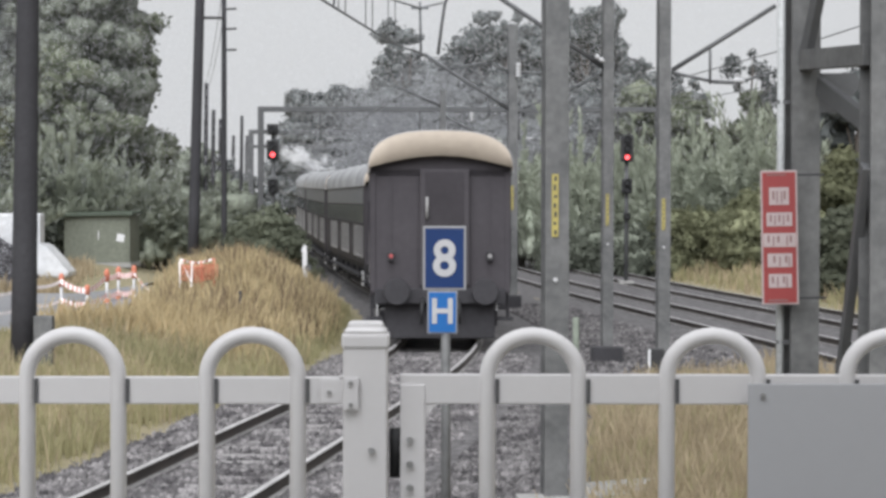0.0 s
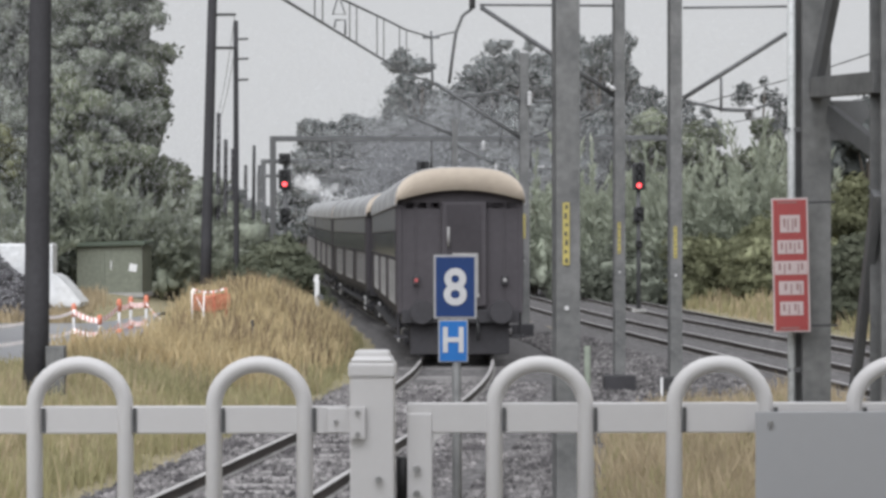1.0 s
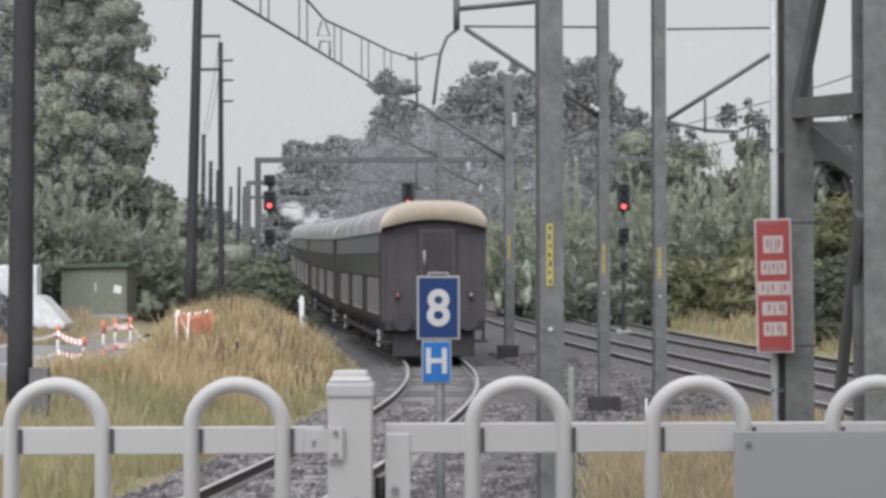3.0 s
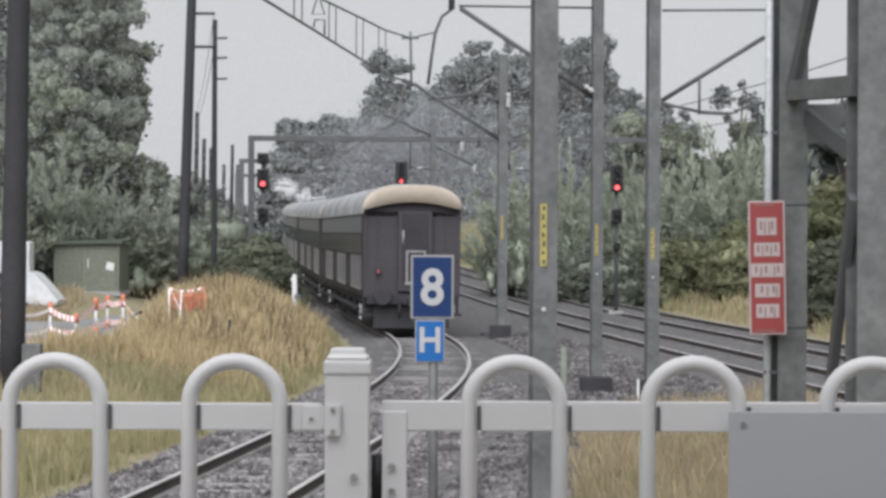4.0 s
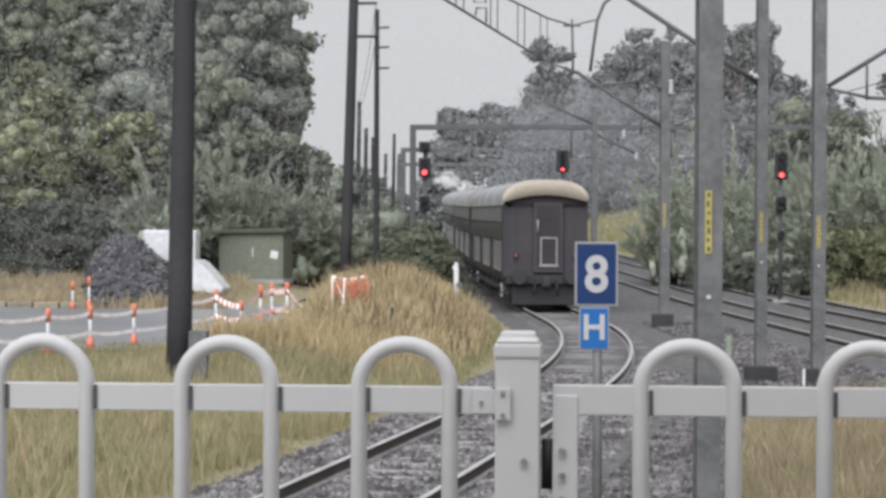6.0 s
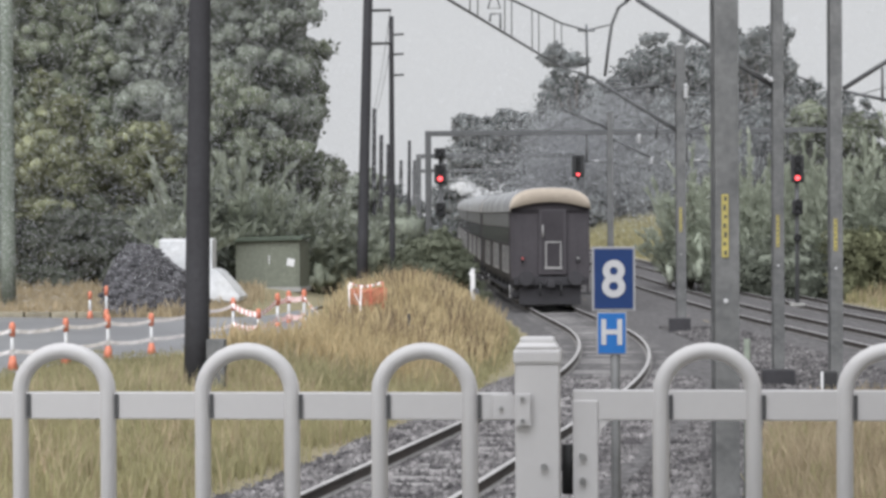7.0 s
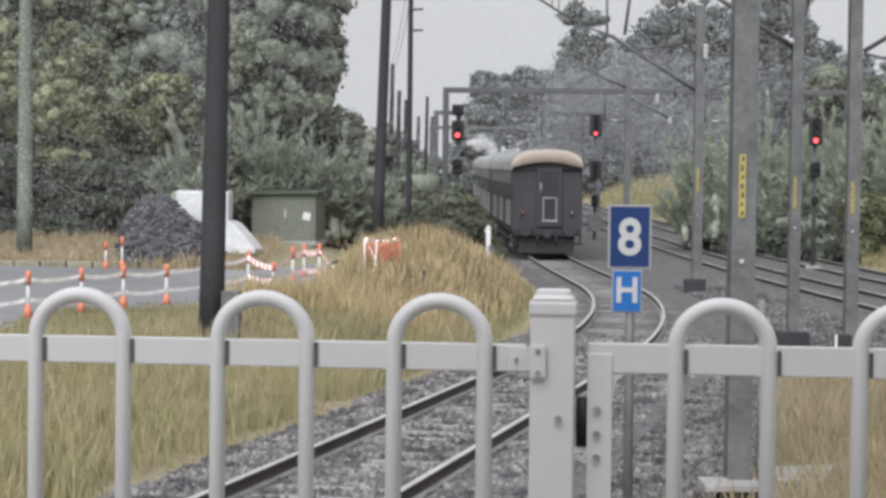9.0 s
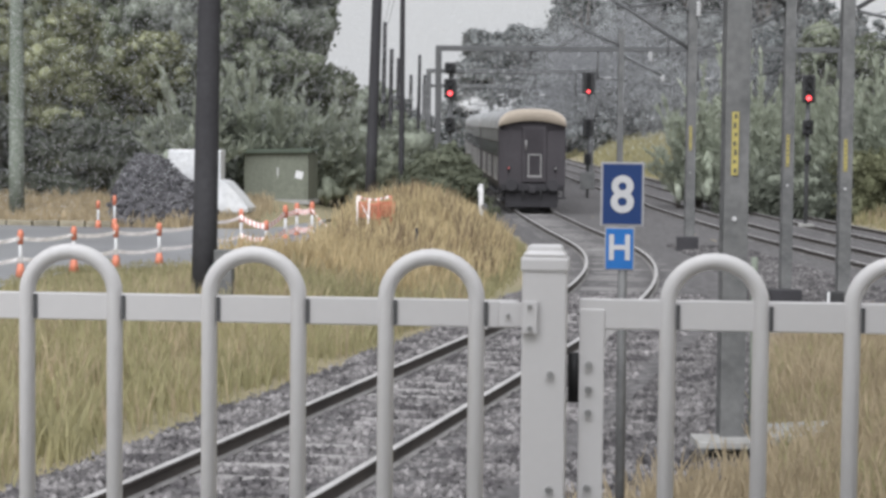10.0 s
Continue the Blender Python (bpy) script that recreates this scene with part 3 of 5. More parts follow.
def warning_sign():
    d = 15.72
    t = thing("warning_sign", (2.78, d, 1.9), "tall red warning sign with white bars, strapped to steel column", "sign")
    turn = pose(0, 0, 0, 0, -1.2, -6)
    c = Vector((2.765, d, 2.475))

    def place(bm):
        bmesh.ops.transform(bm, matrix=Matrix.Translation(c) @ turn, verts=bm.verts[:])
        return bm
    p = part("plate", place(boxed((0, 0, 0), (0.298, 0.01, 1.10), bevel=0.004)), M_pinkw, t, "red plate with white border")
    part("plate_face", place(boxed((0, -0.007, 0), (0.268, 0.005, 1.07))), M_red, p)
    for z, w, h, marks in ((0.34, 0.16, 0.142, (-0.045, 0.02, 0.045, -0.015)), (0.15, 0.208, 0.112, (-0.07, -0.035, 0.0, 0.035, 0.07)), (-0.02, 0.262, 0.112, (-0.09, -0.05, -0.01, 0.06, 0.09)), (-0.186, 0.2, 0.112, (-0.045, 0.0, 0.05, 0.075)), (-0.354, 0.187, 0.112, (-0.06, -0.02, 0.03, 0.055))):
        part("bar", place(boxed((0, -0.0105, z), (w, 0.004, h))), M_pinkw, p)
        for k, dx in enumerate(marks):
            part("stroke", place(boxed((dx, -0.0135, z + 0.008 * (-1) ** k), (0.011 if k % 2 else 0.017, 0.003, h * (0.7 if k % 2 else 0.5)))), M_stroke, p)
    for z in (0.515, -0.515):
        part("stroke", place(boxed((-0.02, -0.0105, z), (0.16, 0.004, 0.012))), M_stroke, p)
    for z in (0.51, -0.5):
        part("strap", place(boxed((0.16, 0.03, z), (0.42, 0.012, 0.018))), M_black, t, "black strap")


warning_sign()


# ---------- steel masts and structures ----------
def h_beam(bm, x, y, z0, z1, w, dp, t=0.016, turn=0.0):
    m = pose(x, y, 0, 0, 0, turn)
    a, b, c = w / 2, dp / 2, t / 2
    prof = [(-a, -b), (a, -b), (a, -b + t), (c, -b + t), (c, b - t), (a, b - t), (a, b), (-a, b), (-a, b - t), (-c, b - t), (-c, -b + t), (-a, -b + t)]
    lo = [bm.verts.new(m @ Vector((px, py, z0))) for px, py in prof]
    hi = [bm.verts.new(m @ Vector((px, py, z1))) for px, py in prof]
    for i in range(12):
        bm.faces.new((lo[i], lo[(i + 1) % 12], hi[(i + 1) % 12], hi[i]))
    bm.faces.new(lo[::-1])
    bm.faces.new(hi)
    return bm


def mast(x, d, top, w, label, tag_z=None, z0=-0.2):
    t = thing("overhead_mast", (x, d, z0), label, "railway mast", "overhead line masts")
    part("column", h_beam(bmesh.new(), x, d, z0, top, w, w * 0.95, turn=8), M_galv, t)
    part("base_plate", boxed((x, d, z0 + 0.06), (w * 1.9, w * 1.7, 0.03), bevel=0.004), M_galvd, t)
    part("footing", boxed((x, d, z0 - 0.05), (w * 2.4, w * 2.4, 0.2), bevel=0.02), M_conc, t)
    for sx in (-1, 1):
        for sy in (-1, 1):
            part("anchor_bolt", bar([(x + sx * w * 0.75, d + sy * w * 0.65, z0 + 0.06), (x + sx * w * 0.75, d + sy * w * 0.65, z0 + 0.17)], 0.018, 6), M_galvd, t)
    if tag_z:
        a = part("number_strip", boxed((x - 0.005, d - w * 0.5 - 0.006, (tag_z[0] + tag_z[1]) / 2), (w * 0.28, 0.006, tag_z[1] - tag_z[0])), M_yellow, t, "yellow number strip")
        k = 7
        for i in range(k):
            z = tag_z[0] + (i + 0.5) / k * (tag_z[1] - tag_z[0])
            part("bar", boxed((x - 0.005 + 0.004 * (-1) ** i, d - w * 0.5 - 0.011, z), (w * 0.10, 0.004, (tag_z[1] - tag_z[0]) / k * (0.5, 0.35, 0.6)[i % 3])), M_dk, a)
    part("reflector", bar([(x, d - w * 0.5, 2.05), (x, d - w * 0.5 - 0.015, 2.05)], 0.022, 10), M_insul, t)
    return t


def strut(parent, a, b, r=0.03, name="strut", material=None):
    return part(name, bar([a, b], r, 8), material or M_galvd, parent)


def insulator(parent, c, axis=(1, 0, 0), n=4, r=0.075):
    a = Vector(axis).normalized()
    pts, rs = [], []
    for i in range(n * 3 + 1):
        pts.append(Vector(c) + a * (i - n * 1.5) * 0.035)
        rs.append(r if i % 3 == 1 else r * 0.55)
    part("insulator", tube(bmesh.new(), pts, rs, 10), M_insul, parent, "white porcelain insulator")


m1 = mast(1.05, 17.9, 9.2, 0.225, "broad grey steel overhead mast with a yellow number strip", (2.45, 3.03))
part("foot_slab", boxed((1.02, 17.72, 0.0), (0.62, 0.5, 0.07), pose(0, 0, 0, 0, 0, 6), 0.015), M_conc, m1, "pale concrete foot slab")
part("pit_lid", boxed((1.78, 18.3, 0.02), (0.85, 0.6, 0.1), pose(0, 0, 0, 2, -3, 10), 0.02), M_conc, m1, "pale concrete pit lid")
part("cable_duct", bar([(1.24, 17.75, 0.0), (1.24, 17.78, 1.7)], 0.03, 8), M_greenpole, m1, "grey green cable duct")
bm = bmesh.new()
for i in range(9):
    lump(bm, (1.26 + 0.09 * i + 0.05 * math.sin(i * 7), 18.0 + 0.12 * math.sin(i * 3.1), -0.05 + 0.05 * abs(math.sin(i * 1.9))), (0.09, 0.08, 0.06 + 0.03 * abs(math.sin(i))), i, 1, 0.7)
tagged(part("concrete_rubble", bm, M_conc, None), "pale broken concrete lumps beside the mast foot", "rubble", kind="stuff")
m2 = mast(3.138, 36.5, 9.4, 0.205, "grey steel overhead mast carrying a raked bracket", (2.4, 3.0))
part("equipment_box", boxed((3.12, 36.25, -0.1), (0.6, 0.4, 0.42), bevel=0.02), M_under, m2, "dark steel box at the mast foot")
strut(m2, (3.074, 36.5, 5.408), (0.516, 36.5, 7.096), 0.045, "raked_strut")
strut(m2, (3.074, 36.5, 7.117), (0.494, 36.5, 7.139), 0.022, "tie_rod")
strut(m2, (2.268, 36.5, 4.893), (3.074, 36.5, 5.322), 0.022, "stay")
strut(m2, (0.355, 36.5, 7.741), (0.355, 36.5, 7.074), 0.06, "hanger")
strut(m2, (0.387, 36.5, 7.472), (1.892, 36.5, 7.612), 0.05, "cross_arm")
part("curved_arm", bar([(0.355, 36.5, 7.074), (0.172, 36.5, 6.935), (0.043, 36.5, 6.612), (-0.021, 36.5, 6.182), (-0.086, 36.5, 5.645)], 0.03, 8), M_galvd, m2)
strut(m2, (3.267, 36.5, 5.355), (3.525, 36.5, 5.591), 0.025, "stay")
strut(m2, (3.525, 36.5, 5.591), (3.74, 36.5, 5.505), 0.02, "stay")
insulator(m2, (2.98, 36.4, 5.562), (0.7, 0, -0.5), 2, 0.06)
m3 = mast(3.857, 33.5, 9.0, 0.215, "grey steel overhead mast with arm over main line", (2.35, 2.9))
strut(m3, (4.005, 33.5, 5.137), (5.8, 33.5, 6.261), 0.04, "raked_strut")
strut(m3, (4.005, 33.5, 6.715), (5.879, 33.5, 6.735), 0.02, "tie_rod")
strut(m3, (4.005, 33.5, 5.097), (4.715, 33.5, 4.939), 0.028, "registration_arm")
strut(m3, (4.715, 33.5, 4.939), (5.189, 33.5, 4.92), 0.034, "registration_arm")
strut(m3, (5.189, 33.5, 4.939), (5.8, 33.5, 5.117), 0.022, "registration_arm")
strut(m3, (4.666, 33.5, 5.492), (4.666, 33.5, 4.9), 0.024, "drop_rod")
insulator(m3, (5.169, 33.5, 4.959), (1, 0, 0), 2, 0.055)
m4 = mast(2.045, 56.0, 8.1, 0.27, "grey steel overhead mast with raked bracket and footing", (2.7, 3.4))
strut(m4, (2.177, 56, 5.487), (-0.528, 56, 7.218), 0.055, "raked_strut")
strut(m4, (-0.528, 56, 7.218), (-0.759, 56, 7.169), 0.05, "raked_strut")
strut(m4, (-0.148, 56, 6.773), (1.418, 56, 6.971), 0.04, "registration_arm")
strut(m4, (1.418, 56, 6.971), (1.995, 56, 6.674), 0.04, "registration_arm")
strut(m4, (2.21, 56, 6.674), (3.067, 56, 6.674), 0.035, "registration_arm")
strut(m4, (2.342, 56, 5.652), (3.314, 56, 6.047), 0.03, "stay")
strut(m4, (1.352, 56, 5.982), (1.352, 56, 5.404), 0.035, "drop_rod")
strut(m4, (1.83, 56, 7.218), (2.49, 56, 7.218), 0.03, "cross_arm")
insulator(m4, (2.202, 55.8, 6.758), (0, 0, 1), 4, 0.1)
part("equipment_box", boxed((1.985, 55.6, 0.0), (0.62, 0.45, 0.42), bevel=0.02), M_under, m4, "dark steel box at the mast foot")
m5 = mast(0.026, 88.0, 8.2, 0.26, "distant grey overhead mast beside the main line")
strut(m5, (0.155, 88, 7.338), (-2.177, 88, 8.375), 0.06, "raked_strut")
strut(m5, (0.155, 88, 6.95), (1.969, 88, 6.043), 0.05, "registration_arm")
insulator(m5, (1.347, 88, 6.95), (0, 0, 1), 4, 0.14)
insulator(m5, (1.918, 88, 5.965), (0, 0, 1), 3, 0.12)


def lineside_box():
    x, d = 3.515, 31.5
    t = thing("lineside_box", (x, d, -0.1), "small black lineside box with a white edge", "equipment box")
    part("case", boxed((x, d, 0.17), (0.26, 0.24, 0.5), bevel=0.02), M_black, t)
    part("edge_strip", boxed((x - 0.12, d - 0.126, 0.17), (0.04, 0.012, 0.5)), M_white, t)


lineside_box()


def portal(d, x0, x1, zt, label):
    t = thing("overhead_gantry", (x0, d, 0), label, "overhead gantry", "overhead gantries")
    for x in (x0, x1):
        part("leg", h_beam(bmesh.new(), x, d, land(x, d) - 0.1, zt, 0.28, 0.28), M_galvd, t)
    part("beam", boxed(((x0 + x1) / 2, d, zt), (x1 - x0 + 0.28, 0.25, 0.26), bevel=0.02), M_galvd, t)
    n = 4
    for i in range(n):
        x = x0 + (x1 - x0) * (i + 0.6) / n
        part("drop_rod", bar([(x, d, zt - 0.1), (x, d, zt - 1.5)], 0.05, 6), M_galvd, t)
        part("registration_arm", bar([(x, d, zt - 1.4), (x + 1.5, d, zt - 1.55)], 0.04, 6), M_galvd, t)
        insulator(t, (x + 0.5, d - 0.05, zt - 1.42), (1, 0, 0), 3, 0.07)


portal(94.0, -8.885, 10.546, 7.599, "grey steel portal gantry spanning all the tracks")
portal(117.0, -11.645, -1.688, 7.42, "distant grey steel portal gantry over two tracks")
portal(150.0, -15.283, -6.36, 7.603, "far grey portal gantry in the haze")


def steelwork():
    """The braced steel frame beside the platform end."""
    d = 16.0
    t = thing("steel_trestle", (2.98, d, 0), "grey steel trestle of columns, beams and diagonal braces", "steel frame")
    part("column", h_beam(bmesh.new(), 2.982, d, -0.2, 7.0, 0.25, 0.25, 0.02, 12), M_galv, t)
    part("conduit", bar([(2.817, d - 0.02, -0.2), (2.817, d - 0.02, 7.0)], 0.034, 10), M_pipe, t, "pale vertical conduit")
    part("column", h_beam(bmesh.new(), 3.349, 14.6, -0.2, 7.0, 0.28, 0.28, 0.02, 6), M_galv, t)
    bm = bmesh.new()
    a, b = Vector((2.996, 15.9, 3.941)), Vector((3.25, 14.6, 3.882))
    mid, dr = (a + b) / 2, b - a
    box(bm, mid, (dr.length, 0.12, 0.165), dr.to_track_quat("X", "Z").to_matrix().to_4x4(), 0.006)
    part("cross_beam", bm, M_galv, t)
    for p, q, w in (((2.987, 15.85, 3.918), (3.091, 15.3, 4.903), 0.13), ((3.108, 15.8, 3.719), (3.277, 14.8, 3.371), 0.15), ((3.202, 14.5, 3.037), (3.192, 15.4, 1.244), 0.12)):
        a, b = Vector(p), Vector(q)
        dr = b - a
        part("brace", boxed((a + b) / 2, (dr.length, 0.07, w), dr.to_track_quat("X", "Z").to_matrix().to_4x4(), 0.005), M_galvd, t)
    bm = bmesh.new()
    prism(bm, [(3.119, 3.835), (3.42, 3.835), (3.468, 3.732), (3.279, 3.506), (3.119, 3.506)], d - 0.1, d - 0.08)
    part("gusset_plate", bm, M_galvd, t)
    part("base_plate", boxed((2.982, d, -0.16), (0.5, 0.5, 0.04), bevel=0.01), M_galvd, t)
    for z in (3.6, 1.6, 0.6):
        part("conduit_clip", boxed((2.846, d - 0.03, z), (0.12, 0.04, 0.03)), M_galvd, t)


steelwork()


def timber_pole(x, d, z0, top, r, lean, label, material=None, name="utility_pole"):
    t = thing(name, (x, d, z0), label, "utility pole", "line of poles")
    k = 6
    pts = [(x + lean * i / k, d, z0 - 0.2 + (top - z0) * i / k) for i in range(k + 1)]
    part("shaft", tube(bmesh.new(), pts, [r * (1 - 0.25 * i / k) for i in range(k + 1)], 14), material or M_wood, t)
    return t


p0 = timber_pole(-6.126, 28.0, 0.3, 9.5, 0.195, 0.14, "thick dark timber pole with a grey steel box")
part("switch_box", boxed((-5.763, 27.75, 0.793), (0.27, 0.22, 0.72), bevel=0.015), M_galv, p0, "grey steel switch box")
p1 = timber_pole(-7.679, 59.0, 0.9, 12.5, 0.18, 0.32, "tall dark leaning timber pole on the grassy mound")
p2 = timber_pole(-6.933, 61.0, 0.9, 9.831, 0.1, 0.0, "slim dark pole bracketed to its taller neighbour")
strut(p2, (-6.969, 61, 9.831), (-7.369, 59.3, 9.632), 0.045, "bracket_arm")
strut(p2, (-6.969, 61, 8.771), (-7.369, 59.3, 8.602), 0.045, "bracket_arm")
for z in (9.041, 8.412, 7.747):
    strut(p2, (-6.951, 61, z), (-6.538, 61, z + 0.02), 0.035, "pin_arm")
timber_pole(-17.925, 56.0, 0.8, 10.5, 0.24, 0.0, "stout grey-green pole before the trees", M_greenpole)
for (x, d, z), r in (((-13.604, 110, 10.118), 0.16), ((-15.58, 130, 9.629), 0.18), ((-17.447, 150, 9.944), 0.15), ((-12.615, 120, 8.742), 0.13), ((-17.37, 170, 9.408), 0.2), ((-20.757, 190, 10.197), 0.22)):
    timber_pole(x, float(d), land(x, d), z, r, 0.1, "distant thin dark pole along the railway")


def wires():
    t = thing("overhead_wire", (0, 40, 7), "sagging overhead catenary with droppers and contact wire", "overhead wire")
    low = [(-3.848, 27, 6.985), (-3.411, 32, 7.044), (-2.704, 41, 7.252), (-1.332, 52, 7.186), (-0.528, 56, 7.202)]
    part("contact_wire", bar(low, 0.028, 6), M_wire, t)
    high = [(-3.336, 32, 7.854), (-2.596, 38, 7.858), (-2.439, 41, 7.843), (-1.716, 47, 8.084), (-1.261, 51, 8.242), (-0.66, 56, 8.57), (0.0, 60, 9.149)]
    part("messenger_wire", bar(high, 0.026, 6), M_wire, t)

    def on(line, k):
        """The point of a wire above which x = k * y holds."""
        for a, b in zip(line, line[1:]):
            fa, fb = a[0] - k * a[1], b[0] - k * b[1]
            if fa * fb <= 0:
                return Vector(a).lerp(Vector(b), fa / (fa - fb))
    for k in (-0.0925, -0.0883, -0.0724, -0.0683, -0.0542, -0.0506, -0.0400, -0.0365, -0.0283, -0.0247):
        a, b = on(low, k), on(high, k)
        if a and b:
            part("dropper", bar([a, b], 0.014, 5), M_wire, t)
    part("section_insulator", boxed((-0.66, 56, 8.57), (0.5, 0.12, 0.07)), M_wire, t)
    part("hanger_rod", bar([(-0.66, 56, 8.752), (-0.627, 56, 7.218)], 0.035, 6), M_wire, t)
    part("balance_frame", bar([(-2.487, 41, 7.819), (-2.584, 41, 7.493), (-2.318, 41, 7.493), (-2.415, 41, 7.783)], 0.02, 5), M_wire, t)
    part("balance_frame", bar([(-2.547, 41, 7.215), (-2.523, 41, 7.372), (-2.318, 41, 7.372), (-2.318, 41, 7.058)], 0.025, 5), M_wire, t)
    u = thing("power_line", (-8, 60, 9), "thin sagging power line between timber poles", "power line")
    for a, b in ((Vector((-6.951, 61, 9.867)), Vector((-13.604, 110, 9.794))), (Vector((-6.951, 61, 8.771)), Vector((-13.604, 110, 9.308)))):
        part("wire", bar([a.lerp(b, i / 8) - Vector((0, 0, 0.5 * (1 - (2 * i / 8 - 1) ** 2))) for i in range(9)], 0.012, 5), M_wire, u)
    v = thing("feeder_wire", (0, 90, 7), "straight overhead contact wires above main tracks", "overhead wire")
    for k in (0, 1):
        pts = [(main_x(d, k), d, 6.3 + 0.15 * math.sin(d * 0.11)) for d in range(30, 200, 10)]
        part("wire", bar(pts, 0.014, 5), M_wire, v)
    pts = [(track_x(d), d, 6.4) for d in range(57, 200, 8)]
    part("wire", bar(pts, 0.014, 5), M_wire, v)


wires()


# ---------- signals ----------
def signal(x, d, z0, lamps, red_z, top_z, label):
    t = thing("railway_signal", (x, d, z0), label, "railway signal", "railway signals")
    part("post", bar([(x, d, z0), (x, d, top_z)], 0.075, 10), M_galvd, t)
    part("base_plate", boxed((x, d, z0 + 0.05), (0.5, 0.5, 0.1), bevel=0.02), M_conc, t)
    for zc, h, w in lamps:
        hd = part("head", boxed((x, d - 0.16, zc), (w, 0.2, h), bevel=0.05), M_black, t, "black signal head")
        n = max(1, round(h / 0.3))
        for i in range(n):
            z = zc - h / 2 + (i + 0.5) * h / n
            part("hood", tube(bmesh.new(), [(x, d - 0.25, z), (x, d - 0.42, z)], 0.115, 12, caps=False), M_black, hd)
            lit = zc == lamps[0 if lamps[0][1] > 0.5 else 1][0] and i == 0
            part("lens", bar([(x, d - 0.255, z), (x, d - 0.275, z)], 0.08, 14), M_lamp if lit else M_glass, hd, "glowing red lens" if lit else "")
    return t


signal(-5.723, 65.0, 0.1, [(5.399, 0.38, 0.4), (4.71, 0.66, 0.42), (3.485, 0.5, 0.36), (2.528, 0.3, 0.28)], 4.557, 5.552, "tall railway signal showing red above a dark bush")
signal(6.24, 65.0, 0.2, [(4.786, 0.92, 0.44), (3.504, 0.5, 0.36), (2.489, 0.26, 0.24)], 4.557, 5.169, "railway signal showing red before pale bushes")
t_mid = signal(-1.62, 100.0, 0.0, [(6.145, 1.15, 0.66), (3.848, 0.95, 0.6), (2.229, 0.6, 0.4)], 5.556, 6.646, "railway signal showing red with a lower dark head")
part("relay_case", boxed((-1.62, 99.9, 1.1), (0.75, 0.5, 0.9), bevel=0.03), M_galv, t_mid, "grey relay case")


# ---------- lineside things ----------
def marker_post():
    x, d = -3.721, 52.0
    z = land(x, d)
    t = thing("marker_post", (x, d, z), "slim white lineside marker post with a pointed top", "marker post")
    part("post", boxed((x, d, z + 0.65), (0.13, 0.1, 1.4), bevel=0.02), M_white, t)
    part("top", boxed((x - 0.02, d, z + 1.36), (0.11, 0.09, 0.2), pose(0, 0, 0, 0, 25, 0), 0.02), M_white, t)
    part("side_light", bar([(x + 0.1, d - 0.05, z + 0.85), (x + 0.1, d - 0.12, z + 0.85)], 0.09, 10), M_galvd, t)


marker_post()


def shed():
    d = 63.0
    x0, x1, z0, z1 = -12.411, -10.259, land(-11.205, d) - 0.1, 2.496
    c = (x0 + x1) / 2
    t = thing("equipment_shed", (c, d, z0), "small olive green steel equipment shed with a flat roof", "shed")
    part("wall", boxed((c, d + 1.0, (z0 + z1) / 2), (x1 - x0, 2.0, z1 - z0), bevel=0.02), M_shed, t)
    part("roof", boxed((c, d + 0.95, z1 + 0.05), (x1 - x0 + 0.22, 2.25, 0.1), pose(0, 0, 0, 1.5, -1.2, 0), 0.015), M_shedroof, t)
    dr = part("door", boxed((c + 0.42, d - 0.012, (z0 + z1) / 2 - 0.05), (1.1, 0.03, z1 - z0 - 0.3), bevel=0.006), M_shed, t)
    part("handle", boxed((c + 0.06, d - 0.04, z0 + 1.05), (0.03, 0.04, 0.28)), M_white, dr, "pale door handle")
    part("notice", boxed((c + 0.78, d - 0.034, 1.754), (0.25, 0.01, 0.25), pose(0, 0, 0, 0, 12, 0), 0.005), M_white, t, "white notice plate")
    for i in range(9):
        part("wall_rib", boxed((x0 + 0.12 + i * 0.13, d - 0.008, (z0 + z1) / 2), (0.025, 0.016, z1 - z0 - 0.12)), M_shed, t)
    part("plinth", boxed((c, d + 1.0, z0 + 0.06), (x1 - x0 + 0.1, 2.1, 0.16), bevel=0.02), M_conc, t)


shed()


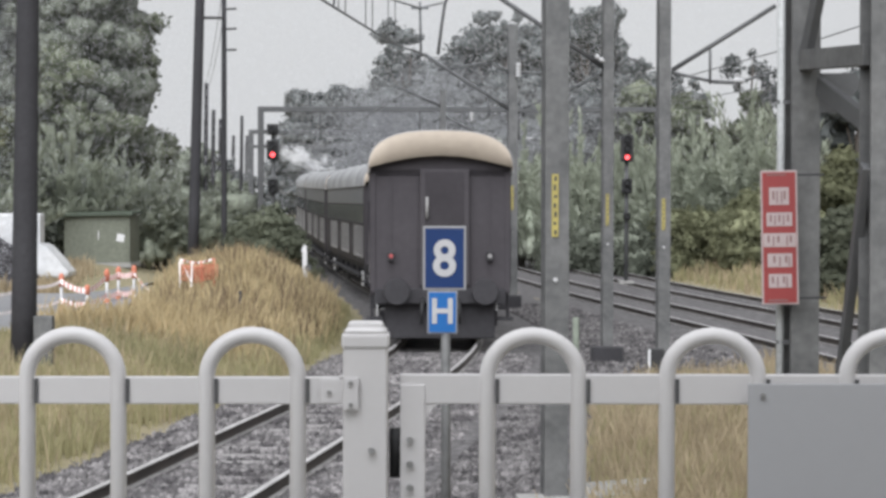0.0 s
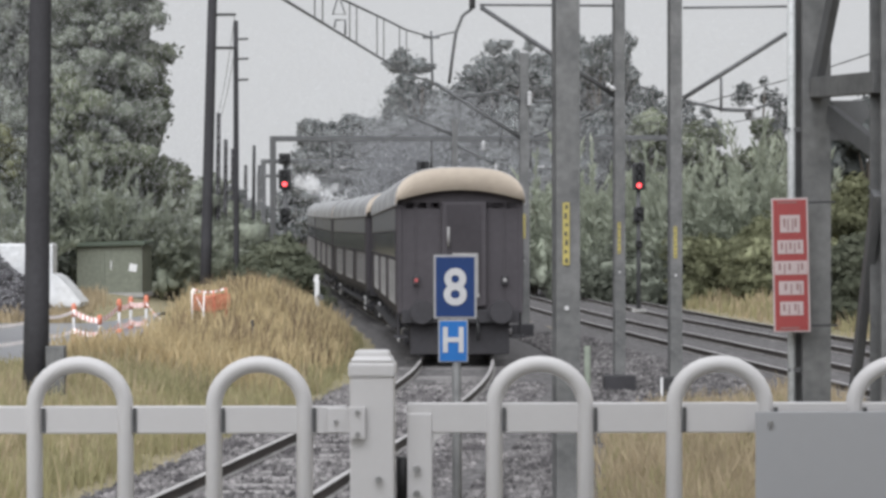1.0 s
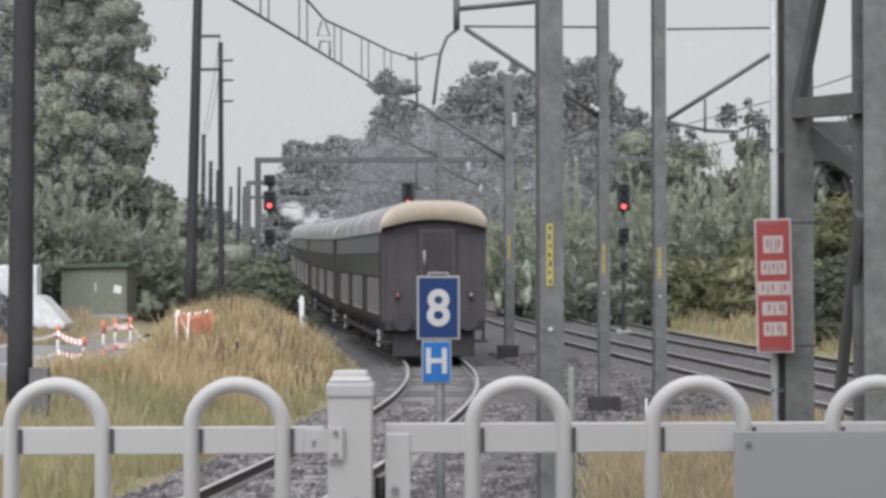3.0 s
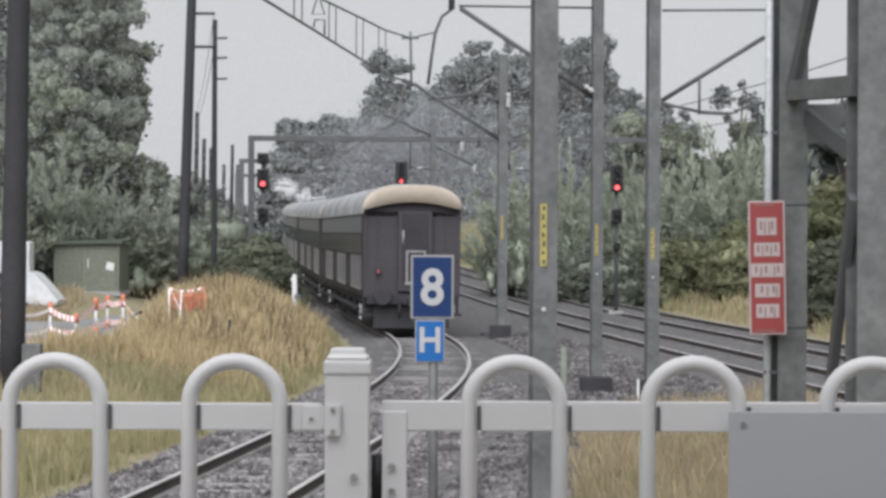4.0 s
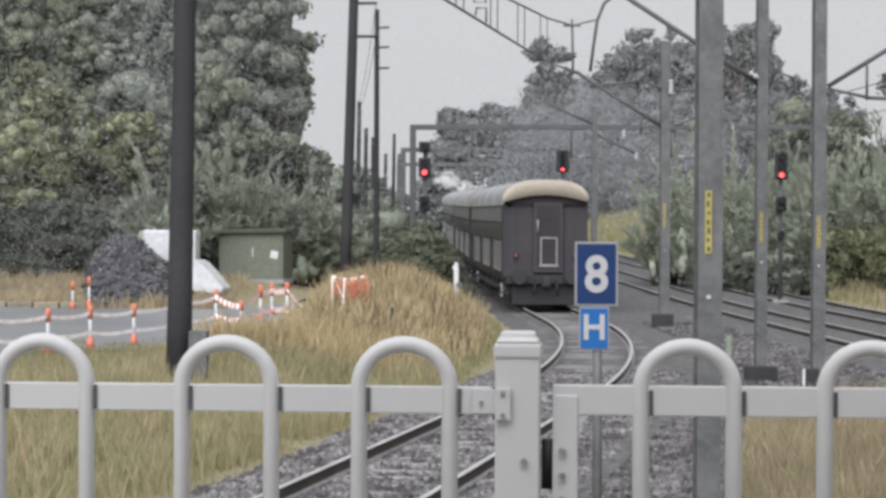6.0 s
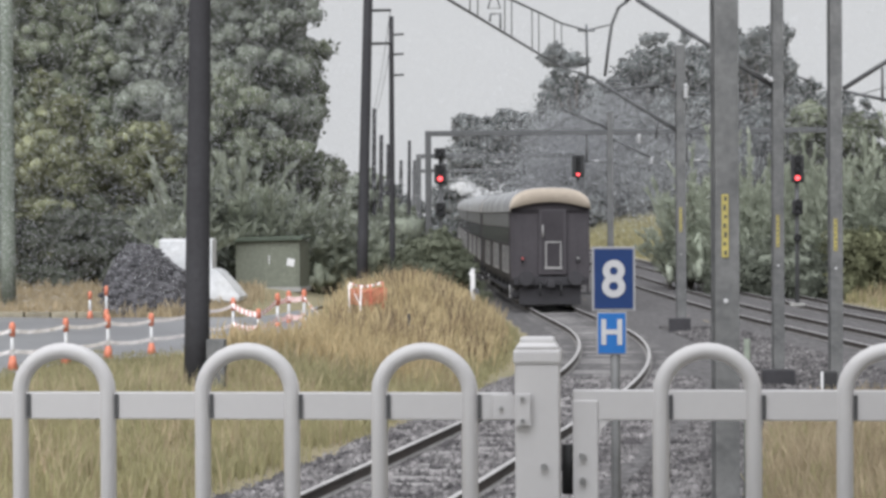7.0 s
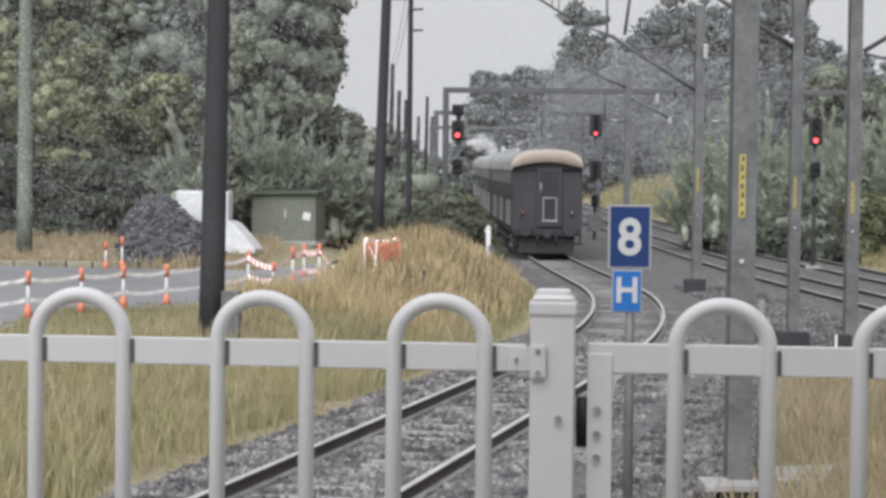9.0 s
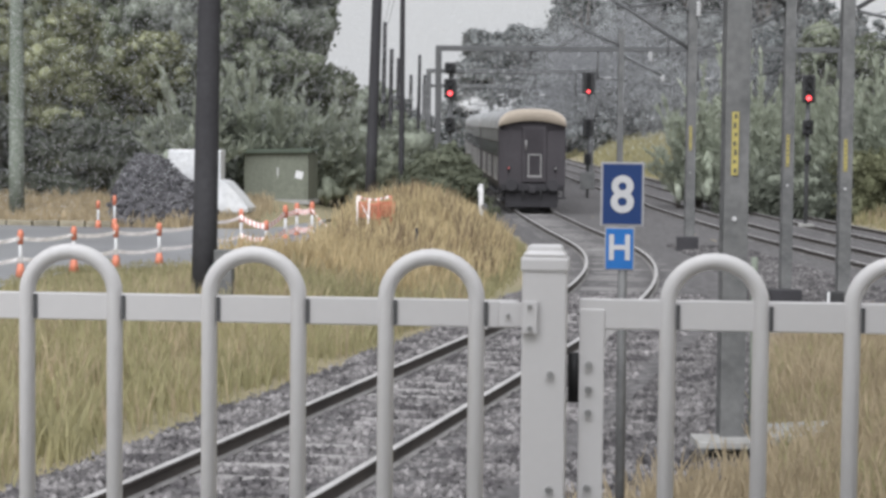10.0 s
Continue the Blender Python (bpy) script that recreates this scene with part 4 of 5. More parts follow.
def spoil():
    d = 56.0
    x = -13.5
    z = land(x, d)
    t = thing("rubble_heap", (x, d, z), "dark heap of broken ballast and rubble", "rubble heap")

    def height(px, py):
        """A heap with a blunt top, long to one side."""
        e = abs(px - (x - 0.85)) / (0.95 if px < x - 0.85 else 2.6)
        g = abs(py - d - 0.6) / 1.5
        q = max(0.0, 1 - math.hypot(e, g) ** 1.35)
        return 2.25 * q ** 0.7 * (1 + 0.12 * noise.noise(Vector((px * 1.5, py * 1.5, 4))))
    nx, ny = 40, 30
    v = [(x - 1.9 + 4.2 * i / nx, d - 1.0 + 3.2 * j / ny, 0) for j in range(ny + 1) for i in range(nx + 1)]
    v = [(px, py, z - 0.12 + height(px, py)) for px, py, _ in v]
    me = bpy.data.meshes.new("core")
    me.from_pydata(v, [], [(j * (nx + 1) + i, j * (nx + 1) + i + 1, (j + 1) * (nx + 1) + i + 1, (j + 1) * (nx + 1) + i) for j in range(ny) for i in range(nx)])
    part("core", me, M_rubble, t)
    rng = np.random.default_rng(8)
    bm = bmesh.new()
    for i in range(900):
        px, py = x + rng.uniform(-1.8, 1.9), d + rng.uniform(-0.95, 0.9)
        h = height(px, py)
        if h > 0.1:
            q = rng.uniform(0.05, 0.13)
            lump(bm, (px, py, z - 0.12 + h), (q, q * 0.8, q * 0.7), i, 1, 0.8)
    tagged(part("rubble", bm, M_rubble, t), kind="stuff")
    u = thing("tarpaulin_stack", (-12.792, 58, z), "white tarpaulin sheet draped over a stack and heap", "tarpaulin")
    bm = boxed((-12.792, 58.4, (2.563 + 0.975) / 2), (-11.989 - -13.629, 1.0, 1.6), pose(0, 0, 0, 0, 0, 4), 0.08)
    part("sheet", bm, M_tarp, u)
    u.location.x -= 0.2
    bm = bmesh.new()
    prism(bm, [(-12.051, 1.676), (-11.816, 1.643), (-11.397, 1.206), (-11.044, 0.77), (-11.178, 0.636), (-12.051, 0.669)], 56.8, 58.2)
    bmesh.ops.bevel(bm, geom=bm.edges[:], offset=0.06, segments=2, affect="EDGES")
    part("draped_fold", bm, M_tarp, u)


spoil()


def bollard(x, d, h, label="orange and white plastic barrier post holding tape"):
    z = land(x, d) + 0.03
    t = thing("barrier_post", (x, d, z), label, "barrier post", "barrier posts")
    part("stem", bar([(x, d, z), (x, d, z + h * 0.95)], 0.035, 10), M_white, t)
    part("foot", bar([(x, d, z), (x, d, z + h * 0.3)], [0.1, 0.055], 10), M_orange, t, "orange foot")
    part("cap", bar([(x, d, z + h * 0.7), (x, d, z + h * 0.92), (x, d, z + h)], [0.05, 0.06, 0.035], 10), M_orange, t, "orange cap")
    return Vector((x, d - 0.06, z + h * 0.82)), Vector((x, d - 0.06, z + h * 0.3))


def tape_run(parent, a, b, sag, w=0.05, red=False):
    n = 12
    pts = [a.lerp(b, i / n) - Vector((0, 0, sag * (1 - (2 * i / n - 1) ** 2))) for i in range(n + 1)]
    bm = bmesh.new()
    rows = []
    for i, p in enumerate(pts):
        tw = 0.02 * math.sin(i * 1.9)
        rows.append([bm.verts.new(p + Vector((0, o + tw * s_, s_ * w))) for s_, o in ((-1, 0), (1, 0), (1, 0.006), (-1, 0.006))])
    for r0, r1 in zip(rows, rows[1:]):
        for k in range(4):
            f = bm.faces.new((r0[k], r0[(k + 1) % 4], r1[(k + 1) % 4], r1[k]))
            f.material_index = (0, 1)[red and rows.index(r0) % 2]
    part("tape", bm, (M_tape, M_tapered), parent)


def barriers():
    spots = [(-11.17, 31.5, 0.85), (-10.50, 33, 0.85), (-9.97, 34.5, 0.85), (-9.58, 36, 0.85), (-9.10, 37.5, 0.85), (-8.53, 40, 0.9), (-8.24, 41.5, 0.95), (-7.59, 41, 0.7), (-7.52, 43, 0.95), (-7.36, 43.6, 0.95), (-6.91, 43, 0.95)]
    ends = [bollard(x, d, h) for x, d, h in spots]
    t = thing("barrier_tape", (-9, 36, 0.8), "white and pink barrier tape sagging between posts", "barrier tape")
    for (a, b), (c, e) in zip(ends, ends[1:]):
        bunched = a.y > 40.5
        tape_run(t, a, c, 0.05, 0.06 if bunched else 0.035, bunched)
        tape_run(t, b + Vector((0, 0, 0.08)), e + Vector((0, 0, 0.08)), 0.05, 0.06 if bunched else 0.035, bunched)
    for x, d, h in ((-18.34, 53.5, 0.95), (-14.3, 53.6, 0.95), (-14.83, 53.8, 0.8)):
        bollard(x, d, h, "orange road post beside the low kerb")
    m = thing("mesh_barrier", (-5.187, 41, 1.2), "torn orange safety mesh hung between white stakes", "safety mesh")
    st = [(-5.602, 41.0), (-5.306, 40.4), (-5.058, 40.7), (-4.878, 41.0)]
    for x, d in st:
        z = land(x, d)
        part("stake", bar([(x, d, z - 0.1), (x + 0.06 * math.sin(9 * x), d, 1.6 + 0.06 * math.sin(23 * x))], 0.013, 8), M_orange if x > -5.2 else M_tape, m)
    tape_run(t, ends[-1][0], Vector((-6.2, 42, 0.75)), 0.06, 0.03, True)
    tape_run(t, ends[-1][1], Vector((-6.0, 41.5, 0.62)), 0.03, 0.03)
    tape_run(m, Vector((-5.602, 41, 1.626)), Vector((-4.878, 41, 1.65)), 0.08, 0.02, True)
    tape_run(m, Vector((-5.578, 41, 1.577)), Vector((-5.282, 40.4, 1.165)), 0.0, 0.03)
    bm = bmesh.new()
    for i in range(14):
        u = i / 13
        tube(bm, [(-5.564, 40.9, 1.508), (-5.189, 40.6, 1.445), (-4.866, 40.9, 1.532)] if i == 0 else [(-5.564 + u * 0.78, 40.8, 1.532), (-5.564 + u * 0.78, 40.72, 1.219 + 0.1 * math.sin(u * 9))], 0.011, 5)
    for k in range(7):
        z = 1.508 - 0.05 * k
        tube(bm, [(-5.564, 40.8, z), (-5.227, 40.7, z - 0.05), (-4.854, 40.8, z + 0.03)], 0.013, 5)
    part("mesh_sheet", bm, M_orange, m, "orange plastic mesh")
    k = thing("old_stake", (-4.052, 38.6, 0.3), "short dark weathered stake in the dry grass", "stake")
    part("stake", bar([(-4.085, 38.6, 0.3), (-4.064, 38.6, 1.06)], 0.03, 7), M_wood, k)


barriers()


# ---------- plants ----------
def leaves(rng, clumps, n, size, out=0.7, up=0.0, slim=0.5, fill=0.45):
    """Corner points of n leaf sprays on the shells of clumps (x, y, z, rx, ry, rz)."""
    c = np.array(clumps, float)
    vol = (c[:, 3] * c[:, 4] * c[:, 5]) ** 0.66
    k = rng.choice(len(c), n, p=vol / vol.sum())
    u = rng.normal(size=(n, 3))
    u /= np.linalg.norm(u, axis=1, keepdims=True)
    wob = 1 + 0.22 * np.sin(u[:, 0] * 5 + k * 1.7) * np.sin(u[:, 1] * 6 + k) + 0.15 * np.sin(u[:, 2] * 9 + k * 2.1)
    r = (1 - fill * rng.random(n) ** 1.6) * wob
    p = c[k, :3] + u * c[k, 3:] * r[:, None]
    nn = u * out + rng.normal(size=(n, 3)) * (1 - out)
    nn /= np.linalg.norm(nn, axis=1, keepdims=True)
    a = rng.normal(size=(n, 3)) + np.array([0, 0, up])
    a -= nn * (a * nn).sum(1, keepdims=True)
    a /= np.linalg.norm(a, axis=1, keepdims=True)
    b = np.cross(nn, a)
    s = (size * rng.uniform(0.55, 1.4, n))[:, None]
    v = np.stack([p - a * s, p + b * s * slim, p + a * s, p - b * s * slim], 1)
    return v


def ball(fine):
    bm = bmesh.new()
    bmesh.ops.create_icosphere(bm, subdivisions=fine, radius=1.0)
    v = np.array([q.co[:] for q in bm.verts])
    f = np.array([[q.index for q in p.verts] for p in bm.faces])
    bm.free()
    return v, f


BALL = {k: ball(k) for k in (1, 2)}


def crown_mass(clumps, k):
    """The close mass of small twigs inside each clump: a lumpy ball under its leaves."""
    vs, fs, at = [], [], 0
    rng = np.random.default_rng(len(clumps))
    for i, c in enumerate(clumps):
        u, f = BALL[1 if c[3] < (1.6 if c[1] > 100 else 0.7) else 2]
        r = k * (1 + 0.13 * rng.normal(size=len(u)) + 0.20 * np.sin(u[:, 0] * 5 + i * 1.7) * np.sin(u[:, 1] * 6 + i) + 0.13 * np.sin(u[:, 2] * 9 + i * 2.1)
                 + 0.07 * np.sin(u[:, 0] * 17 + i) * np.sin(u[:, 2] * 15 + 2 * i) + 0.05 * np.sin(u[:, 1] * 21 + i) * np.sin(u[:, 2] * 23 - i))
        vs.append(np.array(c[:3]) + u * np.array(c[3:]) * r[:, None])
        fs.append(f + at)
        at += len(u)
    v, f = np.concatenate(vs).astype(np.float32), np.concatenate(fs).astype(np.int32)
    me = bpy.data.meshes.new("inner_crown")
    me.vertices.add(len(v))
    me.vertices.foreach_set("co", v.ravel())
    me.loops.add(f.size)
    me.loops.foreach_set("vertex_index", f.ravel())
    me.polygons.add(len(f))
    me.polygons.foreach_set("loop_start", np.arange(0, f.size, 3, dtype=np.int32))
    me.update(calc_edges=True)
    return me


def crown_clumps(rng, x, d, z0, z1, rx, count, cr, top=0.55, tall=1.0):
    """Clumps heaped in an uneven crown: broad in the middle, narrower above."""
    out = []
    for i in range(count):
        h = rng.random()
        w = math.sqrt(max(0.05, 1 - ((h - (1 - top)) / max(top, 1 - top)) ** 2))
        a, q = rng.uniform(0, 6.28), rng.random() ** 0.5
        s = cr * (0.5 + 0.85 * rng.random() ** 1.2)
        out.append((x + rx * w * q * math.cos(a), d + rx * w * q * math.sin(a), z0 + (z1 - z0) * h, s, s, s * rng.uniform(0.65, 0.9) * tall))
    return out


def billow(rng, clumps, k):
    """Each clump with k smaller ones budding from its upper and outer side."""
    out = []
    for c in clumps:
        out.append((*c[:3], *(0.8 * q for q in c[3:])))
        for i in range(k):
            u = rng.normal(size=3) + np.array((0, -0.5, 0.35))
            u /= np.linalg.norm(u)
            g = rng.uniform(0.28, 0.55)
            out.append((*(np.array(c[:3]) + u * np.array(c[3:]) * rng.uniform(0.65, 1.0)), *(g * q for q in c[3:])))
    return out


def trunk_mesh(rng, x, d, z0, clumps, r, top):
    bm = bmesh.new()
    pts = [(x + 0.15 * math.sin(i * 1.3), d, z0 - 0.2 + (top - z0) * i / 6) for i in range(7)]
    tube(bm, pts, [r * (1 - 0.75 * i / 6) for i in range(7)], 9)
    for c in list(clumps)[:14]:
        i = int(np.clip((c[2] - z0) / (top - z0) * 6 - 1.5, 1, 5))
        a = Vector(pts[i])
        b = Vector(c[:3])
        m = a.lerp(b, 0.5) - Vector((0, 0, 0.2))
        tube(bm, [a, m, b], [r * 0.35, r * 0.22, r * 0.08], 6)
    return bm


TREES = [0]


def tree(label, x, d, z1, rx, count, cr, n, size, leaf, z0=None, low=0.25, trunk=0.25, up=0.0, out=0.7, name="tree", slim=0.5, top=0.55, fill=0.45, mass=0.93, tall=1.0, buds=0):
    TREES[0] += 1
    rng = np.random.default_rng(100 + TREES[0])
    g = land(x, d) if z0 is None else z0
    t = thing(name, (x, d, g), label, "shrub" if name != "tree" else "tree", "trees" if name == "tree" else "shrubs")
    cl = crown_clumps(rng, x, d, g + (z1 - g) * low, z1 - cr * 0.6, max(0.1, rx - cr * 0.7), count, cr, top, tall)
    if trunk:
        part("trunk", trunk_mesh(rng, x, d, g, cl, trunk, g + (z1 - g) * 0.85), M_bark, t)
    if buds:
        cl = billow(rng, cl, buds)
    part("crown", quads("crown", leaves(rng, cl, int(n * (0.6 if name == "tree" else 0.9)), size * 1.1, out, up, slim, fill)), leaf, t)
    if mass:
        part("inner_crown", crown_mass(cl, mass if name == "tree" else mass * 0.78), INNER[leaf], t, smooth=True)
    return t


def plume_shrub(label, x, d, h, rx, stems, leaf, name="shrub"):
    """A shrub of upright arching canes with feathery leaves."""
    TREES[0] += 1
    rng = np.random.default_rng(300 + TREES[0])
    g = land(x, d)
    t = thing(name, (x, d, g), label, "shrub", "shrubs")
    bm = bmesh.new()
    vs, clumps = [], []
    for i in range(stems):
        a, q = rng.uniform(0, 6.28), rng.random() ** 0.6
        bx, by = x + rx * 0.7 * q * math.cos(a), d + rx * 0.7 * q * math.sin(a)
        tall = i % 6 == 0
        hh = h * (rng.uniform(0.95, 1.28) if tall else rng.uniform(0.42, 0.9)) * (1 - 0.3 * q * q)
        lx, ly = math.cos(a) * q * h * 0.28 + rng.normal() * 0.15, math.sin(a) * q * h * 0.28
        pts = [Vector((bx + lx * (k / 5) ** 2, by + ly * (k / 5) ** 2, g + hh * k / 5 * (1 - 0.06 * k / 5))) for k in range(6)]
        if i % 4 == 0:
            tube(bm, pts, [0.03, 0.027, 0.024, 0.02, 0.014, 0.006], 5)
        if i % 4 == 1:
            clumps.append((bx + lx * 0.2, by + ly * 0.2, g + hh * 0.40, 0.36, 0.36, hh * 0.42))
        m = 90
        f = 0.12 + 0.88 * rng.random(m) ** 0.6
        p = np.array([(bx + lx * q_ * q_, by + ly * q_ * q_, g + hh * q_ * (1 - 0.06 * q_)) for q_ in f])
        dr = rng.normal(size=(m, 3)) * np.array([0.75, 0.75, 0.4]) * (0.4 if tall else 1.0) + np.array([lx * 0.5, ly * 0.5, 1.1])
        dr /= np.linalg.norm(dr, axis=1, keepdims=True)
        sd = np.cross(dr, rng.normal(size=(m, 3)))
        sd /= np.linalg.norm(sd, axis=1, keepdims=True)
        L = rng.uniform(0.2, 0.55, m)[:, None]
        vs.append(np.stack([p, p + dr * L * 0.5 + sd * L * 0.12, p + dr * L, p + dr * L * 0.5 - sd * L * 0.12], 1))
    part("cane_clump", bm, M_bark, t)
    part("foliage", quads("foliage", np.concatenate(vs)), leaf, t)
    part("inner_foliage", crown_mass(clumps, 0.68), INNER[leaf], t, smooth=True)
    return t


def grass(name, label, rng, spots, h, leaf, w=0.012, lean=0.35):
    """Bent blades standing at spots (x, d)."""
    n = len(spots)
    z = np.array([land(float(x), float(y)) for x, y in spots])
    b = np.column_stack([spots, z - 0.02])
    a = rng.uniform(0, 6.28, n)
    hh = h * rng.uniform(0.55, 1.1, n) * np.repeat(rng.uniform(0.45, 1.35, n // 9 + 1), 9)[:n]
    dr = np.stack([np.cos(a), np.sin(a), np.zeros(n)], 1)
    sd = np.stack([np.ones(n), rng.uniform(-0.5, 0.5, n), np.zeros(n)], 1) * (w * rng.uniform(0.6, 1.4, n))[:, None]
    ln = (lean * hh * rng.uniform(0.2, 1.3, n))[:, None]
    mid = b + dr * ln * 0.35 + np.stack([np.zeros(n), np.zeros(n), hh * 0.6], 1)
    tip = b + dr * ln + np.stack([np.zeros(n), np.zeros(n), hh], 1)
    v1 = np.stack([b - sd, b + sd, mid + sd * 0.8, mid - sd * 0.8], 1)
    v2 = np.stack([mid - sd * 0.8, mid + sd * 0.8, tip + sd * 0.25, tip - sd * 0.25], 1)
    me = quads(name, np.concatenate([v1, v2]))
    return tagged(part(name, me, leaf, None), label, "grass", kind="stuff")


def tufts(rng, n, x0, x1, d0, d1, keep, tuft=0.16, per=9):
    c = np.column_stack([rng.uniform(x0, x1, n), d0 + (d1 - d0) * rng.random(n) ** 1.2])
    c = np.array([q for q in c if keep(q[0], q[1])])
    p = np.repeat(c, per, axis=0)
    return p + rng.normal(size=p.shape) * tuft


def plant_all():
    rng = np.random.default_rng(11)
    left_of = lambda x, d: x < track_x(d) - 2.3
    mound = lambda x, d: x < track_x(d) - 2.95 and (d < 60) and x > (-5.95 - 0.085 * (d - 40) if d > 36 else -7.0)
    verge = lambda x, d: left_of(x, d) and (x > -7.0 or d < 21 + (x + 12.5) * 1.2)
    mown = lambda x, d: x < -6.4 and d > 20 and not (d > 24 and x < -10.4) and d < 38
    grass("mound_grass", "tall dry golden grass covering the mound", rng, tufts(rng, 5600, -8.2, -1.6, 33, 60, mound, 0.22), 0.62, L_mound, 0.016)
    grass("mound_grass_green", "green grass among the dry stalks", rng, tufts(rng, 2000, -8.2, -1.6, 30, 60, mound, 0.2), 0.45, L_grass, 0.016)
    grass("seed_stalks", "brown dead seed stalks on the mound", rng, tufts(rng, 240, -6.2, -2.0, 36, 56, mound, 0.25), 0.75, L_brown, 0.016, 0.2)
    grass("verge_grass", "yellow green long grass beside the ballast", rng, tufts(rng, 8200, -12.5, -1.9, 12, 38, verge, 0.14), 0.42, L_grass, 0.009)
    grass("verge_straw", "dry straw stalks in the verge grass", rng, tufts(rng, 1800, -12.5, -1.9, 12, 37, verge, 0.16), 0.5, L_straw, 0.008)
    grass("mown_grass", "short yellow green grass between road and pole", rng, tufts(rng, 3200, -12.5, -6.4, 20, 38, mown, 0.14), 0.14, L_grass, 0.012)
    rim = lambda x, d: track_x(d) - 3.4 < x < track_x(d) - 2.4
    grass("track_edge_grass", "short green grass creeping to the ballast edge", rng, tufts(rng, 3000, -6.5, -1.6, 28, 60, rim, 0.12), 0.24, L_grass, 0.013)
    right = lambda x, d: (verge_edge(d) + 0.1 < x < 6.5) or (d < 16.4 and -0.5 + 0.42 * (d - 13) < x < 6.5)
    grass("platform_end_grass", "dry straw grass at the foot of the mast", rng, tufts(rng, 7500, -0.5, 6.5, 13, 35, right, 0.14), 0.42, L_straw, 0.009)
    grass("platform_end_green", "green tufts in the dry grass", rng, tufts(rng, 1800, 1.2, 6.0, 14, 32, right, 0.13), 0.36, L_grass, 0.009)
    bank = lambda x, d: x > main_x(d, 1) + 2.6
    grass("bank_grass", "dry and green grass on the far bank", rng, tufts(rng, 3200, 3, 22, 48, 118, bank, 0.3), 0.55, L_straw, 0.024)
    grass("bank_green", "green grass on the far bank", rng, tufts(rng, 3800, -3, 22, 50, 140, bank, 0.3), 0.55, L_grass, 0.03)
    grass("meadow_grass", "pale yellow green meadow grass beyond the tracks", rng, tufts(rng, 3800, -14, 16, 105, 230, bank, 0.5), 0.7, L_grass, 0.05)
    edge = lambda x, d: d > 55 and x < -11
    grass("roadside_grass", "dry grass strip behind the kerb", rng, tufts(rng, 1700, -24, -11, 55, 60, edge, 0.2), 0.42, L_straw, 0.018)

    # left: the tall dark wood
    for x, d, z1, rx, c, cr, n, leaf, lo in (
            (-13.2, 72, 17, 2.6, 40, 1.05, 17000, L_dark, 0.06), (-14.6, 75, 17.5, 2.7, 40, 1.1, 17000, L_dark, 0.05), (-12.6, 78, 10.2, 1.9, 26, 0.85, 10000, L_mid, 0.08),
            (-17.6, 74, 14.8, 2.8, 40, 1.1, 16000, L_dark, 0.05), (-20.8, 73, 13.6, 3.0, 38, 1.1, 16000, L_mid, 0.04), (-24.2, 75, 12.8, 3.2, 38, 1.1, 15000, L_dark, 0.04),
            (-27.6, 76, 12.6, 3.2, 34, 1.1, 14000, L_mid, 0.04), (-13.6, 69, 8.5, 2.2, 26, 0.9, 11000, L_mid, 0.1)):
        tree("tall dense dark green tree at the edge of the wood", x, d, z1, rx, int(c * 1.3), cr * 1.1, int(n * 1.5), 0.11, leaf, low=lo, trunk=0.28, out=0.45, fill=0.4, tall=1.2, mass=0.82, buds=6)
    for x, d, z1, rx in ((-18.6, 63, 8.4, 2.2), (-21.2, 64, 8.0, 2.2), (-16.4, 66, 7.0, 1.8)):
        tree("bushy yellow green tree before the dark wood", x, d, z1, rx, 30, 0.85, 16000, 0.11, L_yel, low=0.12, trunk=0.18, fill=0.4, out=0.45, mass=0.8, buds=4)
    for x, d, z1, rx in ((-23.5, 61, 4.4, 1.8), (-20.6, 61, 3.8, 1.8), (-18.0, 62, 3.6, 1.7), (-15.8, 63, 3.8, 1.5), (-14.6, 66, 4.2, 1.6)):
        tree("dark leafy undergrowth shrub beside the road", x, d, z1, rx, 18, 0.7, 7000, 0.15, L_dark, low=0.1, trunk=0.08, name="shrub")
    for x, d, h, rx in ((-14.2, 62, 3.9, 1.0), (-12.9, 66.5, 4.3, 1.1), (-11.6, 67, 4.0, 1.1), (-10.3, 68, 3.6, 1.1), (-9.2, 69, 3.3, 0.9), (-13.5, 67, 4.6, 1.0)):
        plume_shrub("feathery grey green shrub with upright plumes", x, d, h, rx, 46, L_grey)
    for x, d, z1 in ((-5.2, 57.5, 2.7), (-4.75, 58, 2.2), (-6.3, 61, 2.4)):
        tree("low dark green bush beside the signal", x, d, z1, 1.1, 14, 0.5, 6500, 0.1, L_bush, low=0.12, trunk=0.05, name="bush")
    for x, d, z1, rx, leaf in ((-14.4, 110, 6.4, 1.8, L_pale), (-17.2, 135, 7.2, 2.4, L_pale), (-19.4, 165, 7.0, 3.0, L_far), (-21.5, 200, 6.6, 3.4, L_far), (-17.2, 190, 5.2, 2.6, L_far), (-13.4, 125, 4.4, 1.8, L_pale), (-11.5, 105, 3.4, 1.4, L_pale)):
        tree("pale hazy distant tree beside the railway", x, d, z1, rx, 24, 1.0, 5000, 0.26, leaf, low=0.05, trunk=0.2, out=0.3, fill=1.0)

